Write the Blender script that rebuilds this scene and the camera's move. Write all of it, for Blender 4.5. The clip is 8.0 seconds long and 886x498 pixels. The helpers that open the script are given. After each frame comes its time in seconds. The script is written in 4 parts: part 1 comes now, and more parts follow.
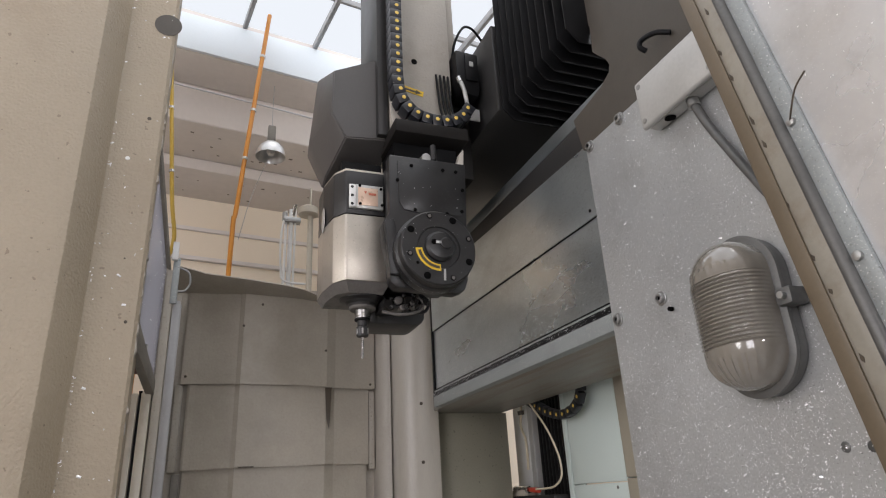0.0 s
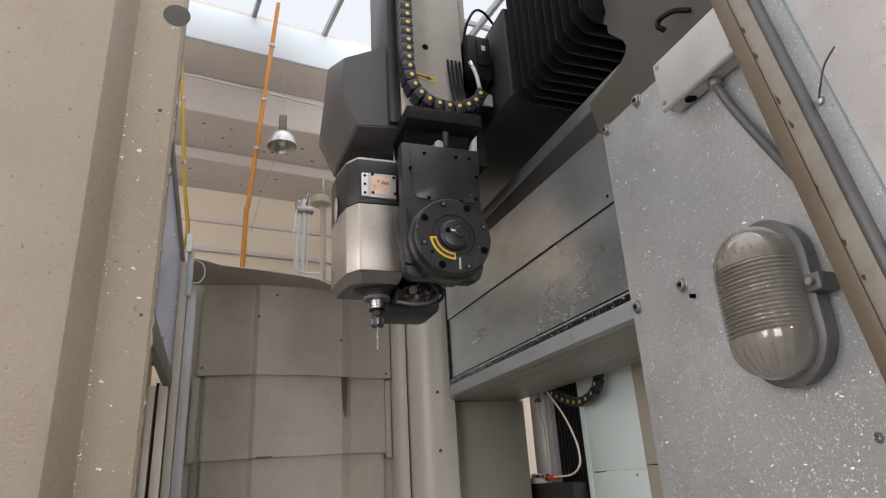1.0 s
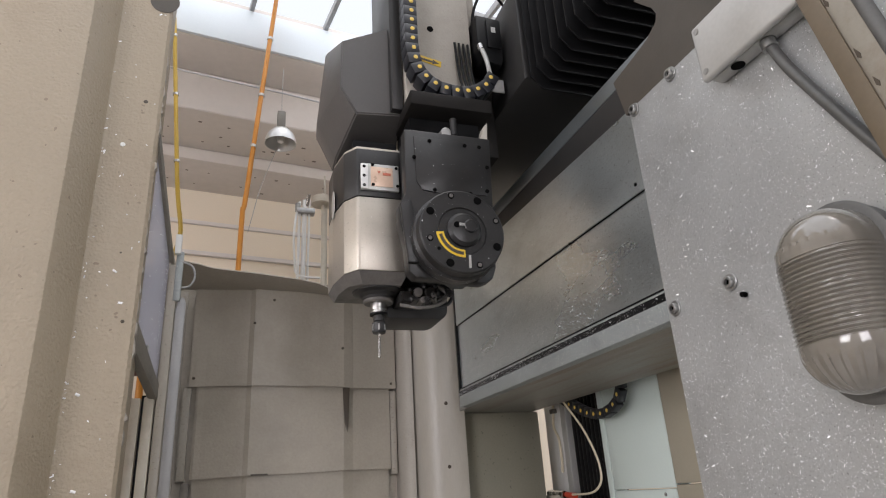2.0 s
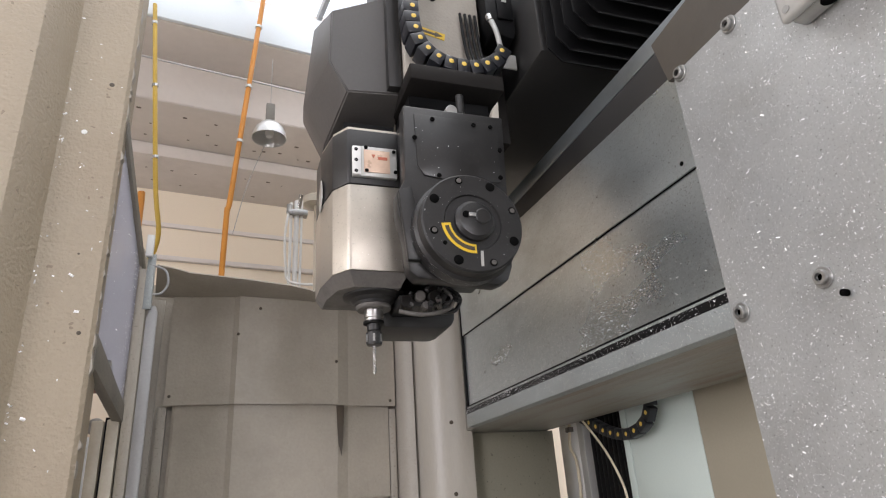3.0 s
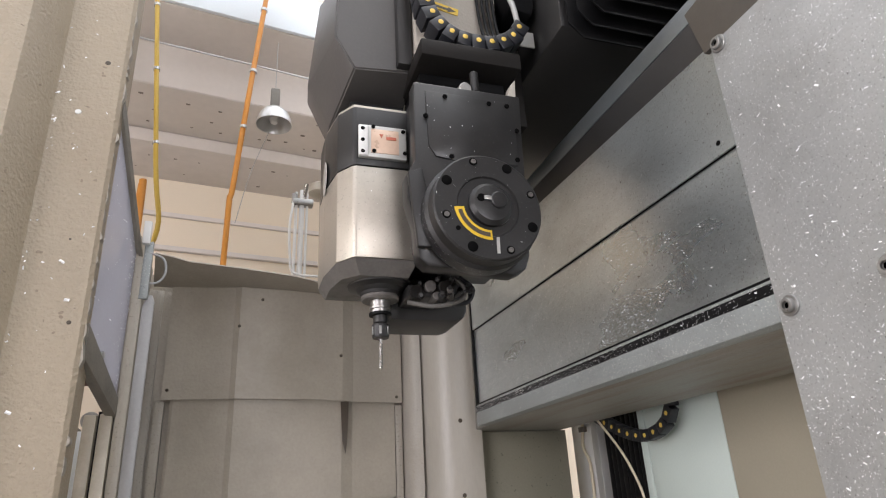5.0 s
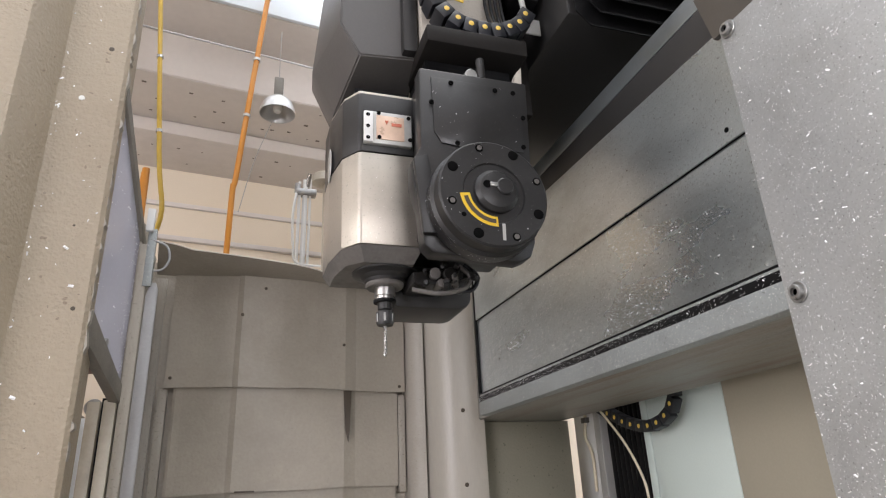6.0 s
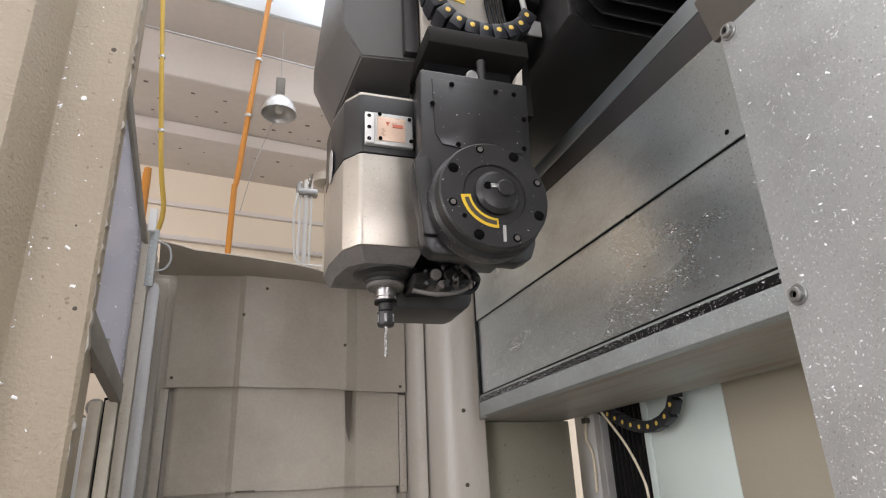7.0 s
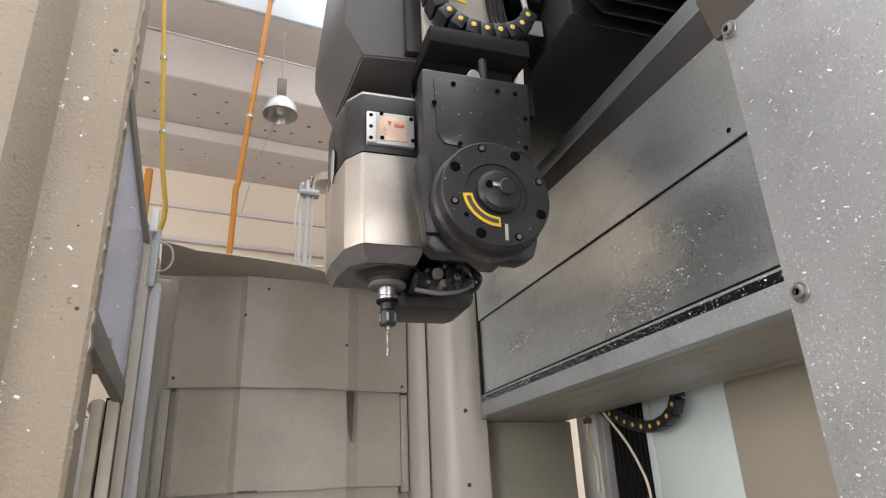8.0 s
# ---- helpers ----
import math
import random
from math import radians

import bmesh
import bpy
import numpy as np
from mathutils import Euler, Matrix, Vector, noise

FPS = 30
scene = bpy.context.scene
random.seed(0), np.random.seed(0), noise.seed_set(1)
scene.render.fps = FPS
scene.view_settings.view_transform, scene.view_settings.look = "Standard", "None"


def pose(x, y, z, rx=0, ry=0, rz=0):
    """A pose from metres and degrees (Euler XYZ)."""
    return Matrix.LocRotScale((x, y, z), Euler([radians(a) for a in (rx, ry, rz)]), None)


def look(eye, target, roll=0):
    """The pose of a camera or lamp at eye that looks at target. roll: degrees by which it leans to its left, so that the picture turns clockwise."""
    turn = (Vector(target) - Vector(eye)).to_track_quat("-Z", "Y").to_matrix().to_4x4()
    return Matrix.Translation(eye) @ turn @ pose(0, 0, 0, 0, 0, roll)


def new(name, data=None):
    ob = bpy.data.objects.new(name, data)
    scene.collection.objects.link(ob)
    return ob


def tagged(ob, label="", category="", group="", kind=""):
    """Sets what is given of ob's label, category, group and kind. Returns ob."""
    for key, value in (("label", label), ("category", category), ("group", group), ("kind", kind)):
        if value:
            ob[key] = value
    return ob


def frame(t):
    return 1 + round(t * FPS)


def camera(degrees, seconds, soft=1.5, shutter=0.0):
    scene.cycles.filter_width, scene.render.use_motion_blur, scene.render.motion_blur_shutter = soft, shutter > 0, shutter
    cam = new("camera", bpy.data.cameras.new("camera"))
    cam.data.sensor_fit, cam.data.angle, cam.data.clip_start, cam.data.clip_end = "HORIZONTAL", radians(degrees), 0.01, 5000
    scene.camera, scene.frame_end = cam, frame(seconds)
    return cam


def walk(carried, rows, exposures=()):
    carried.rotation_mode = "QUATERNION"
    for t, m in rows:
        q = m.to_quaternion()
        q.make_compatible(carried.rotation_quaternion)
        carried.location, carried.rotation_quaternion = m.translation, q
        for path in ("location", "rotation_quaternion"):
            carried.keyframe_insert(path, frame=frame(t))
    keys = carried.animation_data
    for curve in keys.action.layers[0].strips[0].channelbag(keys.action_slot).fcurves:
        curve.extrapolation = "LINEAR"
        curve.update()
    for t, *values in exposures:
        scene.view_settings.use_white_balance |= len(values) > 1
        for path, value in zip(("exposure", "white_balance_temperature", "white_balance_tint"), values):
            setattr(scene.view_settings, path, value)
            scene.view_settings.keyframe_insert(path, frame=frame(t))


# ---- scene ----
cam = camera(70.3, 8.0, soft=1.15)
PATH = [
    (0.00, -0.1264, -0.4277, 1.3827, -20.223, 21.559, 2.904),
    (0.50, -0.1350, -0.4313, 1.3850, -19.960, 21.090, 3.200),
    (1.00, -0.1230, -0.4104, 1.3940, -18.790, 20.430, 3.280),
    (1.50, -0.1001, -0.3589, 1.4050, -18.179, 20.751, 3.203),
    (3.00, -0.0196, -0.0797, 1.4771, -17.809, 22.033, 3.676),
    (3.50, 0.0021, -0.0213, 1.4923, -17.989, 22.552, 3.373),
    (4.00, 0.0027, -0.0106, 1.4976, -17.934, 21.966, 3.369),
    (4.50, -0.0026, -0.0086, 1.4989, -17.556, 21.976, 3.170),
    (5.00, -0.0021, -0.0007, 1.4932, -17.400, 21.695, 2.951),
    (6.50, -0.0071, 0.0091, 1.4842, -17.368, 21.020, 2.472),
    (7.00, -0.0056, 0.0049, 1.4864, -17.305, 21.066, 2.439),
    (7.50, -0.0050, 0.0048, 1.4845, -17.214, 21.100, 2.484),
    (8.00, -0.0067, 0.0066, 1.4824, -17.181, 21.213, 2.493),
]
walk(cam, [(t, pose(x, y, z, 90 + pitch, roll, yaw)) for t, x, y, z, yaw, pitch, roll in PATH], exposures=[(0.0, -0.43), (1.5, -0.39), (3.2, 0.0), (8.0, 0.05)])

# ---- light ----
world = bpy.data.worlds.new("sky")
scene.world = world
world.use_nodes = True
wn, wl = world.node_tree.nodes, world.node_tree.links
wn.clear()
sky = wn.new("ShaderNodeTexSky")
sky.sky_type = "NISHITA"
sky.sun_disc = False
sky.sun_elevation, sky.sun_rotation = radians(48), radians(200)
pale = wn.new("ShaderNodeMix")
pale.data_type = "RGBA"
pale.inputs[0].default_value = 0.85
pale.inputs[7].default_value = (9.0, 9.3, 9.8, 1)
wback, wout = wn.new("ShaderNodeBackground"), wn.new("ShaderNodeOutputWorld")
wback.inputs[1].default_value = 0.15
wl.new(sky.outputs[0], pale.inputs[6])
wl.new(pale.outputs[2], wback.inputs[0])
wl.new(wback.outputs[0], wout.inputs[0])
sun = new("sun", bpy.data.lights.new("sun", "SUN"))
sun.data.energy, sun.data.angle, sun.data.color = 0.8, radians(20), (1.0, 0.96, 0.9)
sun.matrix_world = look((0, 0, 12), (-1.5, 2.5, 0))


def area(name, eye, target, w, h, power, color=(1, 1, 1)):
    la = bpy.data.lights.new(name, "AREA")
    la.shape, la.size, la.size_y, la.energy, la.color = "RECTANGLE", w, h, power, color
    ob = new(name, la)
    ob.matrix_world = look(eye, target)
    return ob


area("skylight_glow", (0.0, 0.7, 4.0), (0.0, 0.7, 0), 3.6, 3.4, 44, (0.97, 0.965, 1.03))
area("south_hall_glow", (0.4, -3.7, 2.4), (0.2, 1.2, 1.8), 0.8, 0.7, 42, (0.99, 0.975, 1.03))
# Added fill lamp that brightens the cabinet beyond the beam; no window known.
area("south_hall_glow", (2.2, -3.2, 2.6), (1.2, 1.6, 1.5), 2.0, 1.6, 165, (0.97, 0.98, 1.02))
# Added fill lamp from the left for beam and panel; no window known.
area("left_hall_glow", (-2.9, -1.9, 2.0), (0.6, 1.2, 1.8), 1.6, 1.9, 75, (1.0, 0.965, 1.03))
area("left_hall_glow", (-3.6, 0.45, 2.15), (0.64, 1.5, 1.85), 1.2, 1.3, 45, (1.0, 0.98, 1.0))


# ---- materials ----
def surface(name, color, rough=0.5, metal=0.0, var=0.15, scale=6.0, grain=160.0, bump=0.08, dirt=None, dirt_amount=0.0, dirt_scale=3.0, stretch=(1, 1, 1), transmission=0.0, coat=0.0, rvar=0.12, spec=0.5, relief=0.002, specks=()):
    m = bpy.data.materials.new(name)
    m.use_nodes = True
    n, l = m.node_tree.nodes, m.node_tree.links
    b = n["Principled BSDF"]
    co = n.new("ShaderNodeTexCoord")
    mp = n.new("ShaderNodeMapping")
    mp.inputs["Scale"].default_value = stretch
    l.new(co.outputs["Object"], mp.inputs[0])
    big, fine = n.new("ShaderNodeTexNoise"), n.new("ShaderNodeTexNoise")
    big.inputs["Scale"].default_value, big.inputs["Detail"].default_value = scale, 6
    fine.inputs["Scale"].default_value, fine.inputs["Detail"].default_value = grain, 3
    l.new(mp.outputs[0], big.inputs["Vector"])
    l.new(mp.outputs[0], fine.inputs["Vector"])
    both = n.new("ShaderNodeMath")
    both.operation = "MULTIPLY_ADD"
    both.inputs[1].default_value = 0.45
    l.new(fine.outputs[0], both.inputs[0])
    l.new(big.outputs[0], both.inputs[2])
    ramp = n.new("ShaderNodeMapRange")
    ramp.inputs[1].default_value, ramp.inputs[2].default_value = 0.35, 1.1
    ramp.inputs[3].default_value, ramp.inputs[4].default_value = 1 - var, 1 + var
    l.new(both.outputs[0], ramp.inputs[0])
    tone = n.new("ShaderNodeVectorMath")
    tone.operation = "SCALE"
    tone.inputs[0].default_value = color
    l.new(ramp.outputs[0], tone.inputs["Scale"])
    out = tone.outputs[0]
    if dirt:
        d = n.new("ShaderNodeTexNoise")
        d.inputs["Scale"].default_value, d.inputs["Detail"].default_value, d.inputs["Roughness"].default_value = dirt_scale, 9, 0.7
        l.new(mp.outputs[0], d.inputs["Vector"])
        dr = n.new("ShaderNodeMapRange")
        dr.inputs[1].default_value, dr.inputs[2].default_value, dr.inputs[4].default_value = 0.5, 0.72, dirt_amount
        l.new(d.outputs[0], dr.inputs[0])
        mx = n.new("ShaderNodeMix")
        mx.data_type = "RGBA"
        mx.inputs[7].default_value = (*dirt, 1)
        l.new(dr.outputs[0], mx.inputs[0])
        l.new(out, mx.inputs[6])
        out = mx.outputs[2]
    for tint, size, lo, hi, amount in specks:
        s = n.new("ShaderNodeTexNoise")
        s.inputs["Scale"].default_value, s.inputs["Detail"].default_value = size, 1
        l.new(co.outputs["Object"], s.inputs["Vector"])
        sr = n.new("ShaderNodeMapRange")
        sr.inputs[1].default_value, sr.inputs[2].default_value, sr.inputs[4].default_value = lo, hi, amount
        l.new(s.outputs[0], sr.inputs[0])
        sm = n.new("ShaderNodeMix")
        sm.data_type = "RGBA"
        sm.inputs[7].default_value = (*tint, 1)
        l.new(sr.outputs[0], sm.inputs[0])
        l.new(out, sm.inputs[6])
        out = sm.outputs[2]
    l.new(out, b.inputs["Base Color"])
    rr = n.new("ShaderNodeMapRange")
    rr.inputs[1].default_value, rr.inputs[2].default_value = 0.3, 0.75
    rr.inputs[3].default_value, rr.inputs[4].default_value = max(0.02, rough - rvar), min(1, rough + rvar)
    l.new(big.outputs[0], rr.inputs[0])
    l.new(rr.outputs[0], b.inputs["Roughness"])
    b.inputs["Metallic"].default_value = metal
    b.inputs["Transmission Weight"].default_value = transmission
    b.inputs["Coat Weight"].default_value = coat
    b.inputs["Specular IOR Level"].default_value = spec
    if bump:
        bp = n.new("ShaderNodeBump")
        bp.inputs["Strength"].default_value, bp.inputs["Distance"].default_value = bump, relief
        l.new(both.outputs[0], bp.inputs["Height"])
        l.new(bp.outputs[0], b.inputs["Normal"])
    return m


TAN = surface("tan_hammered_paint", (0.335, 0.28, 0.205), 0.5, bump=1.0, relief=0.008, grain=150, var=0.12, scale=3, dirt=(0.25, 0.19, 0.13), dirt_amount=0.35, dirt_scale=5, specks=(((0.17, 0.125, 0.085), 70, 0.745, 0.76, 0.6),))
SHEET = surface("beige_sheet_paint", (0.365, 0.328, 0.272), 0.48, bump=0.5, grain=130, var=0.18, scale=3, dirt=(0.22, 0.19, 0.15), dirt_amount=0.45, dirt_scale=2.5, relief=0.003, specks=(((0.22, 0.195, 0.16), 260, 0.66, 0.72, 0.35),))
POST = surface("beige_post_paint", (0.34, 0.31, 0.262), 0.5, bump=0.4, var=0.12, scale=4, dirt=(0.16, 0.13, 0.1), dirt_amount=0.4, dirt_scale=4, stretch=(1, 1, 0.3), relief=0.005, specks=(((0.16, 0.14, 0.115), 180, 0.64, 0.70, 0.5),))
COLUMN = surface("grey_beige_casting_paint", (0.40, 0.37, 0.32), 0.45, bump=0.5, var=0.12, scale=3, dirt=(0.18, 0.15, 0.11), dirt_amount=0.4, relief=0.003, specks=(((0.22, 0.19, 0.155), 160, 0.68, 0.73, 0.3),))
# Column paint made paler to hold the light that falls on its face.
LITCOL = surface("lit_casting_paint", (0.43, 0.40, 0.345), 0.4, bump=0.3, var=0.10, scale=3, dirt=(0.32, 0.28, 0.22), dirt_amount=0.4, stretch=(1, 1, 0.25), relief=0.003)
STEEL = surface("oily_grey_steel_sheet", (0.455, 0.465, 0.458), 0.38, metal=0.35, bump=0.35, grain=220, var=0.14, scale=4, dirt=(0.25, 0.24, 0.22), dirt_amount=0.4, dirt_scale=6, relief=0.003, specks=(((0.24, 0.235, 0.225), 330, 0.60, 0.70, 0.35), ((0.85, 0.85, 0.85), 420, 0.69, 0.72, 0.8), ((0.10, 0.095, 0.085), 260, 0.71, 0.74, 0.6)))
COVER = surface("way_cover_steel", (0.62, 0.67, 0.675), 0.35, metal=0.88, bump=0.3, grain=200, var=0.16, scale=5, dirt=(0.12, 0.11, 0.1), dirt_amount=0.4, dirt_scale=3, stretch=(1, 0.4, 1), relief=0.003, specks=(((0.24, 0.235, 0.225), 330, 0.60, 0.70, 0.35), ((0.85, 0.85, 0.85), 420, 0.69, 0.72, 0.8), ((0.10, 0.095, 0.085), 260, 0.71, 0.74, 0.6)))
RAILST = surface("ground_rail_steel", (0.215, 0.235, 0.245), 0.38, metal=0.75, bump=0.05, var=0.12)
# Taupe paint with the shade above the panel put into its colour.
BRACKET = surface("shaded_taupe_paint", (0.06, 0.052, 0.042), 0.5, bump=0.15, var=0.14, scale=4, dirt=(0.10, 0.085, 0.07), dirt_amount=0.4)
UNDER = surface("cast_underside_paint", (0.25, 0.24, 0.21), 0.5, bump=0.3, var=0.4, scale=4, stretch=(9, 0.6, 9), dirt=(0.14, 0.075, 0.035), dirt_amount=0.75, dirt_scale=2.2, specks=(((0.11, 0.095, 0.08), 150, 0.64, 0.70, 0.5),))
GALV = surface("galvanised_strip", (0.31, 0.335, 0.332), 0.5, metal=0.3, bump=0.4, var=0.2, scale=14, dirt=(0.3, 0.3, 0.28), dirt_amount=0.4, dirt_scale=10, relief=0.003, specks=(((0.24, 0.235, 0.225), 330, 0.60, 0.70, 0.35), ((0.85, 0.85, 0.85), 420, 0.69, 0.72, 0.8), ((0.10, 0.095, 0.085), 260, 0.71, 0.74, 0.6)))
DARKBAR = surface("grimy_dark_frame", (0.17, 0.155, 0.13), 0.55, bump=0.25, var=0.25, scale=12, dirt=(0.05, 0.045, 0.04), dirt_amount=0.5, dirt_scale=9)
BLACK = surface("black_anodised_housing", (0.017, 0.0165, 0.0165), 0.40, metal=0.1, bump=0.06, var=0.25, scale=8, dirt=(0.038, 0.036, 0.034), dirt_amount=0.3, dirt_scale=14, specks=(((0.07, 0.066, 0.062), 260, 0.69, 0.74, 0.35),))
DARK = surface("dark_grey_cover_paint", (0.022, 0.0213, 0.021), 0.45, bump=0.1, var=0.15, scale=4, dirt=(0.042, 0.04, 0.038), dirt_amount=0.3)
HOODPAINT = surface("charcoal_cover_paint", (0.078, 0.073, 0.070), 0.45, bump=0.2, var=0.15, scale=4, dirt=(0.085, 0.08, 0.076), dirt_amount=0.3, specks=(((0.11, 0.105, 0.10), 200, 0.70, 0.74, 0.3),))
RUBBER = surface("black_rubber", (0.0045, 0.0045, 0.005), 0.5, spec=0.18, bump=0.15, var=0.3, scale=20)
# Near-black casting: the shade under the ram is put into the colour.
SHADEOILBLACK = surface("shaded_oily_black_casting", (0.016, 0.0145, 0.0135), 0.55, bump=0.1, var=0.3, scale=6, spec=0.1)
GRIME = surface("greasy_grey_steel", (0.16, 0.15, 0.14), 0.5, metal=0.3, bump=0.3, var=0.3, scale=25, dirt=(0.06, 0.055, 0.05), dirt_amount=0.6, dirt_scale=25)
PLASTIC = surface("black_chain_plastic", (0.014, 0.015, 0.019), 0.4, bump=0.06, var=0.25, scale=30)
SILVER = surface("nickel_plated_steel", (0.50, 0.46, 0.40), 0.42, metal=0.75, bump=0.2, grain=300, var=0.10, scale=9, dirt=(0.34, 0.31, 0.265), dirt_amount=0.5, dirt_scale=8, specks=(((0.28, 0.26, 0.22), 200, 0.66, 0.71, 0.45),))
BRIGHT = surface("bright_turned_steel", (0.50, 0.49, 0.48), 0.28, metal=1.0, bump=0.02, var=0.1, scale=30)
BOLT = surface("dull_bolt_steel", (0.36, 0.36, 0.35), 0.38, metal=0.85, bump=0.05, var=0.2, scale=60)
HOLE = surface("dark_bore", (0.003, 0.003, 0.003), 0.8, bump=0, spec=0.05)
YELLOW = surface("yellow_sticker", (0.72, 0.48, 0.03), 0.4, bump=0.0, var=0.08)
YDOT = surface("yellow_plug_plastic", (0.75, 0.52, 0.10), 0.45, bump=0.0, var=0.08)
BROWNINK = surface("dark_sticker_print", (0.06, 0.045, 0.03), 0.5, bump=0)
WHITE = surface("white_print", (0.75, 0.75, 0.73), 0.45, bump=0, var=0.04)
PEACH = surface("peach_printed_label", (0.62, 0.45, 0.34), 0.35, metal=0.2, bump=0.02, var=0.12, scale=40)
REDINK = surface("faded_red_print", (0.45, 0.12, 0.07), 0.5, bump=0)
CAST_BOX = surface("grey_cast_alloy_box", (0.46, 0.46, 0.44), 0.42, metal=0.3, bump=0.12, var=0.12, scale=10)
LAMPBODY = surface("grey_cast_lamp_base", (0.13, 0.13, 0.125), 0.45, metal=0.4, bump=0.15, var=0.2, scale=20)
GLASS = surface("smoky_ribbed_glass", (0.34, 0.315, 0.27), 0.1, bump=0.02, var=0.15, scale=12, transmission=0.4, rvar=0.04, spec=0.8, coat=1.0, dirt=(0.20, 0.175, 0.14), dirt_amount=0.5, dirt_scale=20)
CREAM = surface("cream_rail_paint", (0.50, 0.46, 0.38), 0.4, bump=0.1, var=0.08, dirt=(0.2, 0.13, 0.07), dirt_amount=0.35, dirt_scale=7)
RAILCREAM = surface("worn_cream_rail_paint", (0.27, 0.25, 0.205), 0.42, bump=0.2, var=0.14, scale=9, dirt=(0.14, 0.09, 0.05), dirt_amount=0.5, dirt_scale=14)
RAILTAN = surface("tan_rail_paint", (0.135, 0.105, 0.068), 0.45, bump=0.1, var=0.15, scale=9)
DOORSHEET = surface("bright_door_sheet", (0.76, 0.765, 0.775), 0.24, metal=0.6, bump=0.04, grain=90, var=0.08, scale=5, dirt=(0.4, 0.39, 0.37), dirt_amount=0.3, dirt_scale=12, specks=(((0.95, 0.95, 0.95), 380, 0.69, 0.72, 0.8),))
PANE = surface("lilac_polycarbonate", (0.60, 0.60, 0.68), 0.2, bump=0.03, var=0.08, scale=6, transmission=0.25, dirt=(0.45, 0.44, 0.46), dirt_amount=0.4)
CONC_LIGHT = surface("pale_concrete", (0.69, 0.635, 0.59), 0.8, bump=0.2, grain=40, var=0.08, scale=1.5, dirt=(0.5, 0.45, 0.39), dirt_amount=0.4, dirt_scale=1.2)
CONC_GREY = surface("grey_concrete_soffit", (0.69, 0.64, 0.60), 0.85, bump=0.25, grain=30, var=0.10, scale=1.2, dirt=(0.42, 0.385, 0.355), dirt_amount=0.5, dirt_scale=1.0)
WALLCREAM = surface("cream_hall_wall", (0.78, 0.68, 0.545), 0.8, bump=0.15, var=0.06, scale=1.5)
UPSTAND = surface("pale_blue_skylight_upstand", (0.74, 0.80, 0.84), 0.6, bump=0.05, var=0.05, scale=2)
FLOOR = surface("concrete_floor", (0.28, 0.27, 0.26), 0.6, bump=0.2, var=0.15, scale=1.0)
YPIPE = surface("yellow_pipe_paint", (0.50, 0.33, 0.045), 0.4, bump=0.05, var=0.12, scale=10)
OPIPE = surface("orange_pipe_paint", (0.62, 0.25, 0.035), 0.4, bump=0.05, var=0.12, scale=10)
BAR = surface("grey_glazing_bar", (0.34, 0.34, 0.34), 0.5, bump=0.05)
CONDUIT = surface("grey_conduit_steel", (0.42, 0.41, 0.41), 0.5, metal=0.3, bump=0.05)
ALU = surface("spun_aluminium", (0.55, 0.55, 0.54), 0.3, metal=0.7, bump=0.03, var=0.08)
CABINET = surface("white_cabinet_paint", (0.82, 0.86, 0.90), 0.45, bump=0.05, var=0.05)
MINT = surface("pale_mint_panel_paint", (0.66, 0.75, 0.71), 0.45, bump=0.06, var=0.06, scale=2)
OLIVE = surface("olive_beige_panel_paint", (0.42, 0.385, 0.30), 0.5, bump=0.1, var=0.08, scale=2)
OLIVEDARK = surface("olive_casting_paint", (0.27, 0.255, 0.20), 0.5, bump=0.3, relief=0.004, var=0.15, scale=3, specks=(((0.09, 0.08, 0.06), 90, 0.68, 0.72, 0.5),))
CABLE = surface("cream_cable", (0.74, 0.66, 0.50), 0.45, bump=0.03, var=0.1, scale=30)
RED = surface("red_fitting", (0.55, 0.06, 0.03), 0.4, bump=0.03)
RUST = surface("red_brown_girder", (0.10, 0.035, 0.03), 0.6, bump=0.1)
PIT = surface("bare_concrete_pit", (0.17, 0.14, 0.12), 0.9, bump=0.1)
CHIPS = surface("aluminium_chip", (0.93, 0.93, 0.94), 0.32, metal=0.32, bump=0, var=0.2, scale=90)


# ---- mesh helpers ----
def add_box(bm, x0, x1, y0, y1, z0, z1, bev=0.0, seg=2):
    m = Matrix.Translation(((x0 + x1) / 2, (y0 + y1) / 2, (z0 + z1) / 2)) @ Matrix.Diagonal((x1 - x0, y1 - y0, z1 - z0, 1))
    g = bmesh.ops.create_cube(bm, size=1, matrix=m)
    if bev:
        edges = list({e for v in g["verts"] for e in v.link_edges})
        bmesh.ops.bevel(bm, geom=edges, offset=bev, segments=seg, affect="EDGES", profile=0.5)
    return bm


def box(x0, x1, y0, y1, z0, z1, bev=0.0, seg=2):
    return add_box(bmesh.new(), x0, x1, y0, y1, z0, z1, bev, seg)


def add_prism(bm, pts, axis, a, b, bev=0.0, seg=2):
    def put(p, v):
        return {"x": (v, p[0], p[1]), "y": (p[0], v, p[1]), "z": (p[0], p[1], v)}[axis]
    va, vb = [bm.verts.new(put(p, a)) for p in pts], [bm.verts.new(put(p, b)) for p in pts]
    faces = [bm.faces.new(va), bm.faces.new(vb[::-1])]
    for i in range(len(pts)):
        j = (i + 1) % len(pts)
        faces.append(bm.faces.new((va[j], va[i], vb[i], vb[j])))
    bmesh.ops.recalc_face_normals(bm, faces=faces)
    if bev:
        bmesh.ops.bevel(bm, geom=list({e for f in faces for e in f.edges}), offset=bev, segments=seg, affect="EDGES", profile=0.5)
    return bm


def prism(pts, axis, a, b, bev=0.0, seg=2):
    return add_prism(bmesh.new(), pts, axis, a, b, bev, seg)


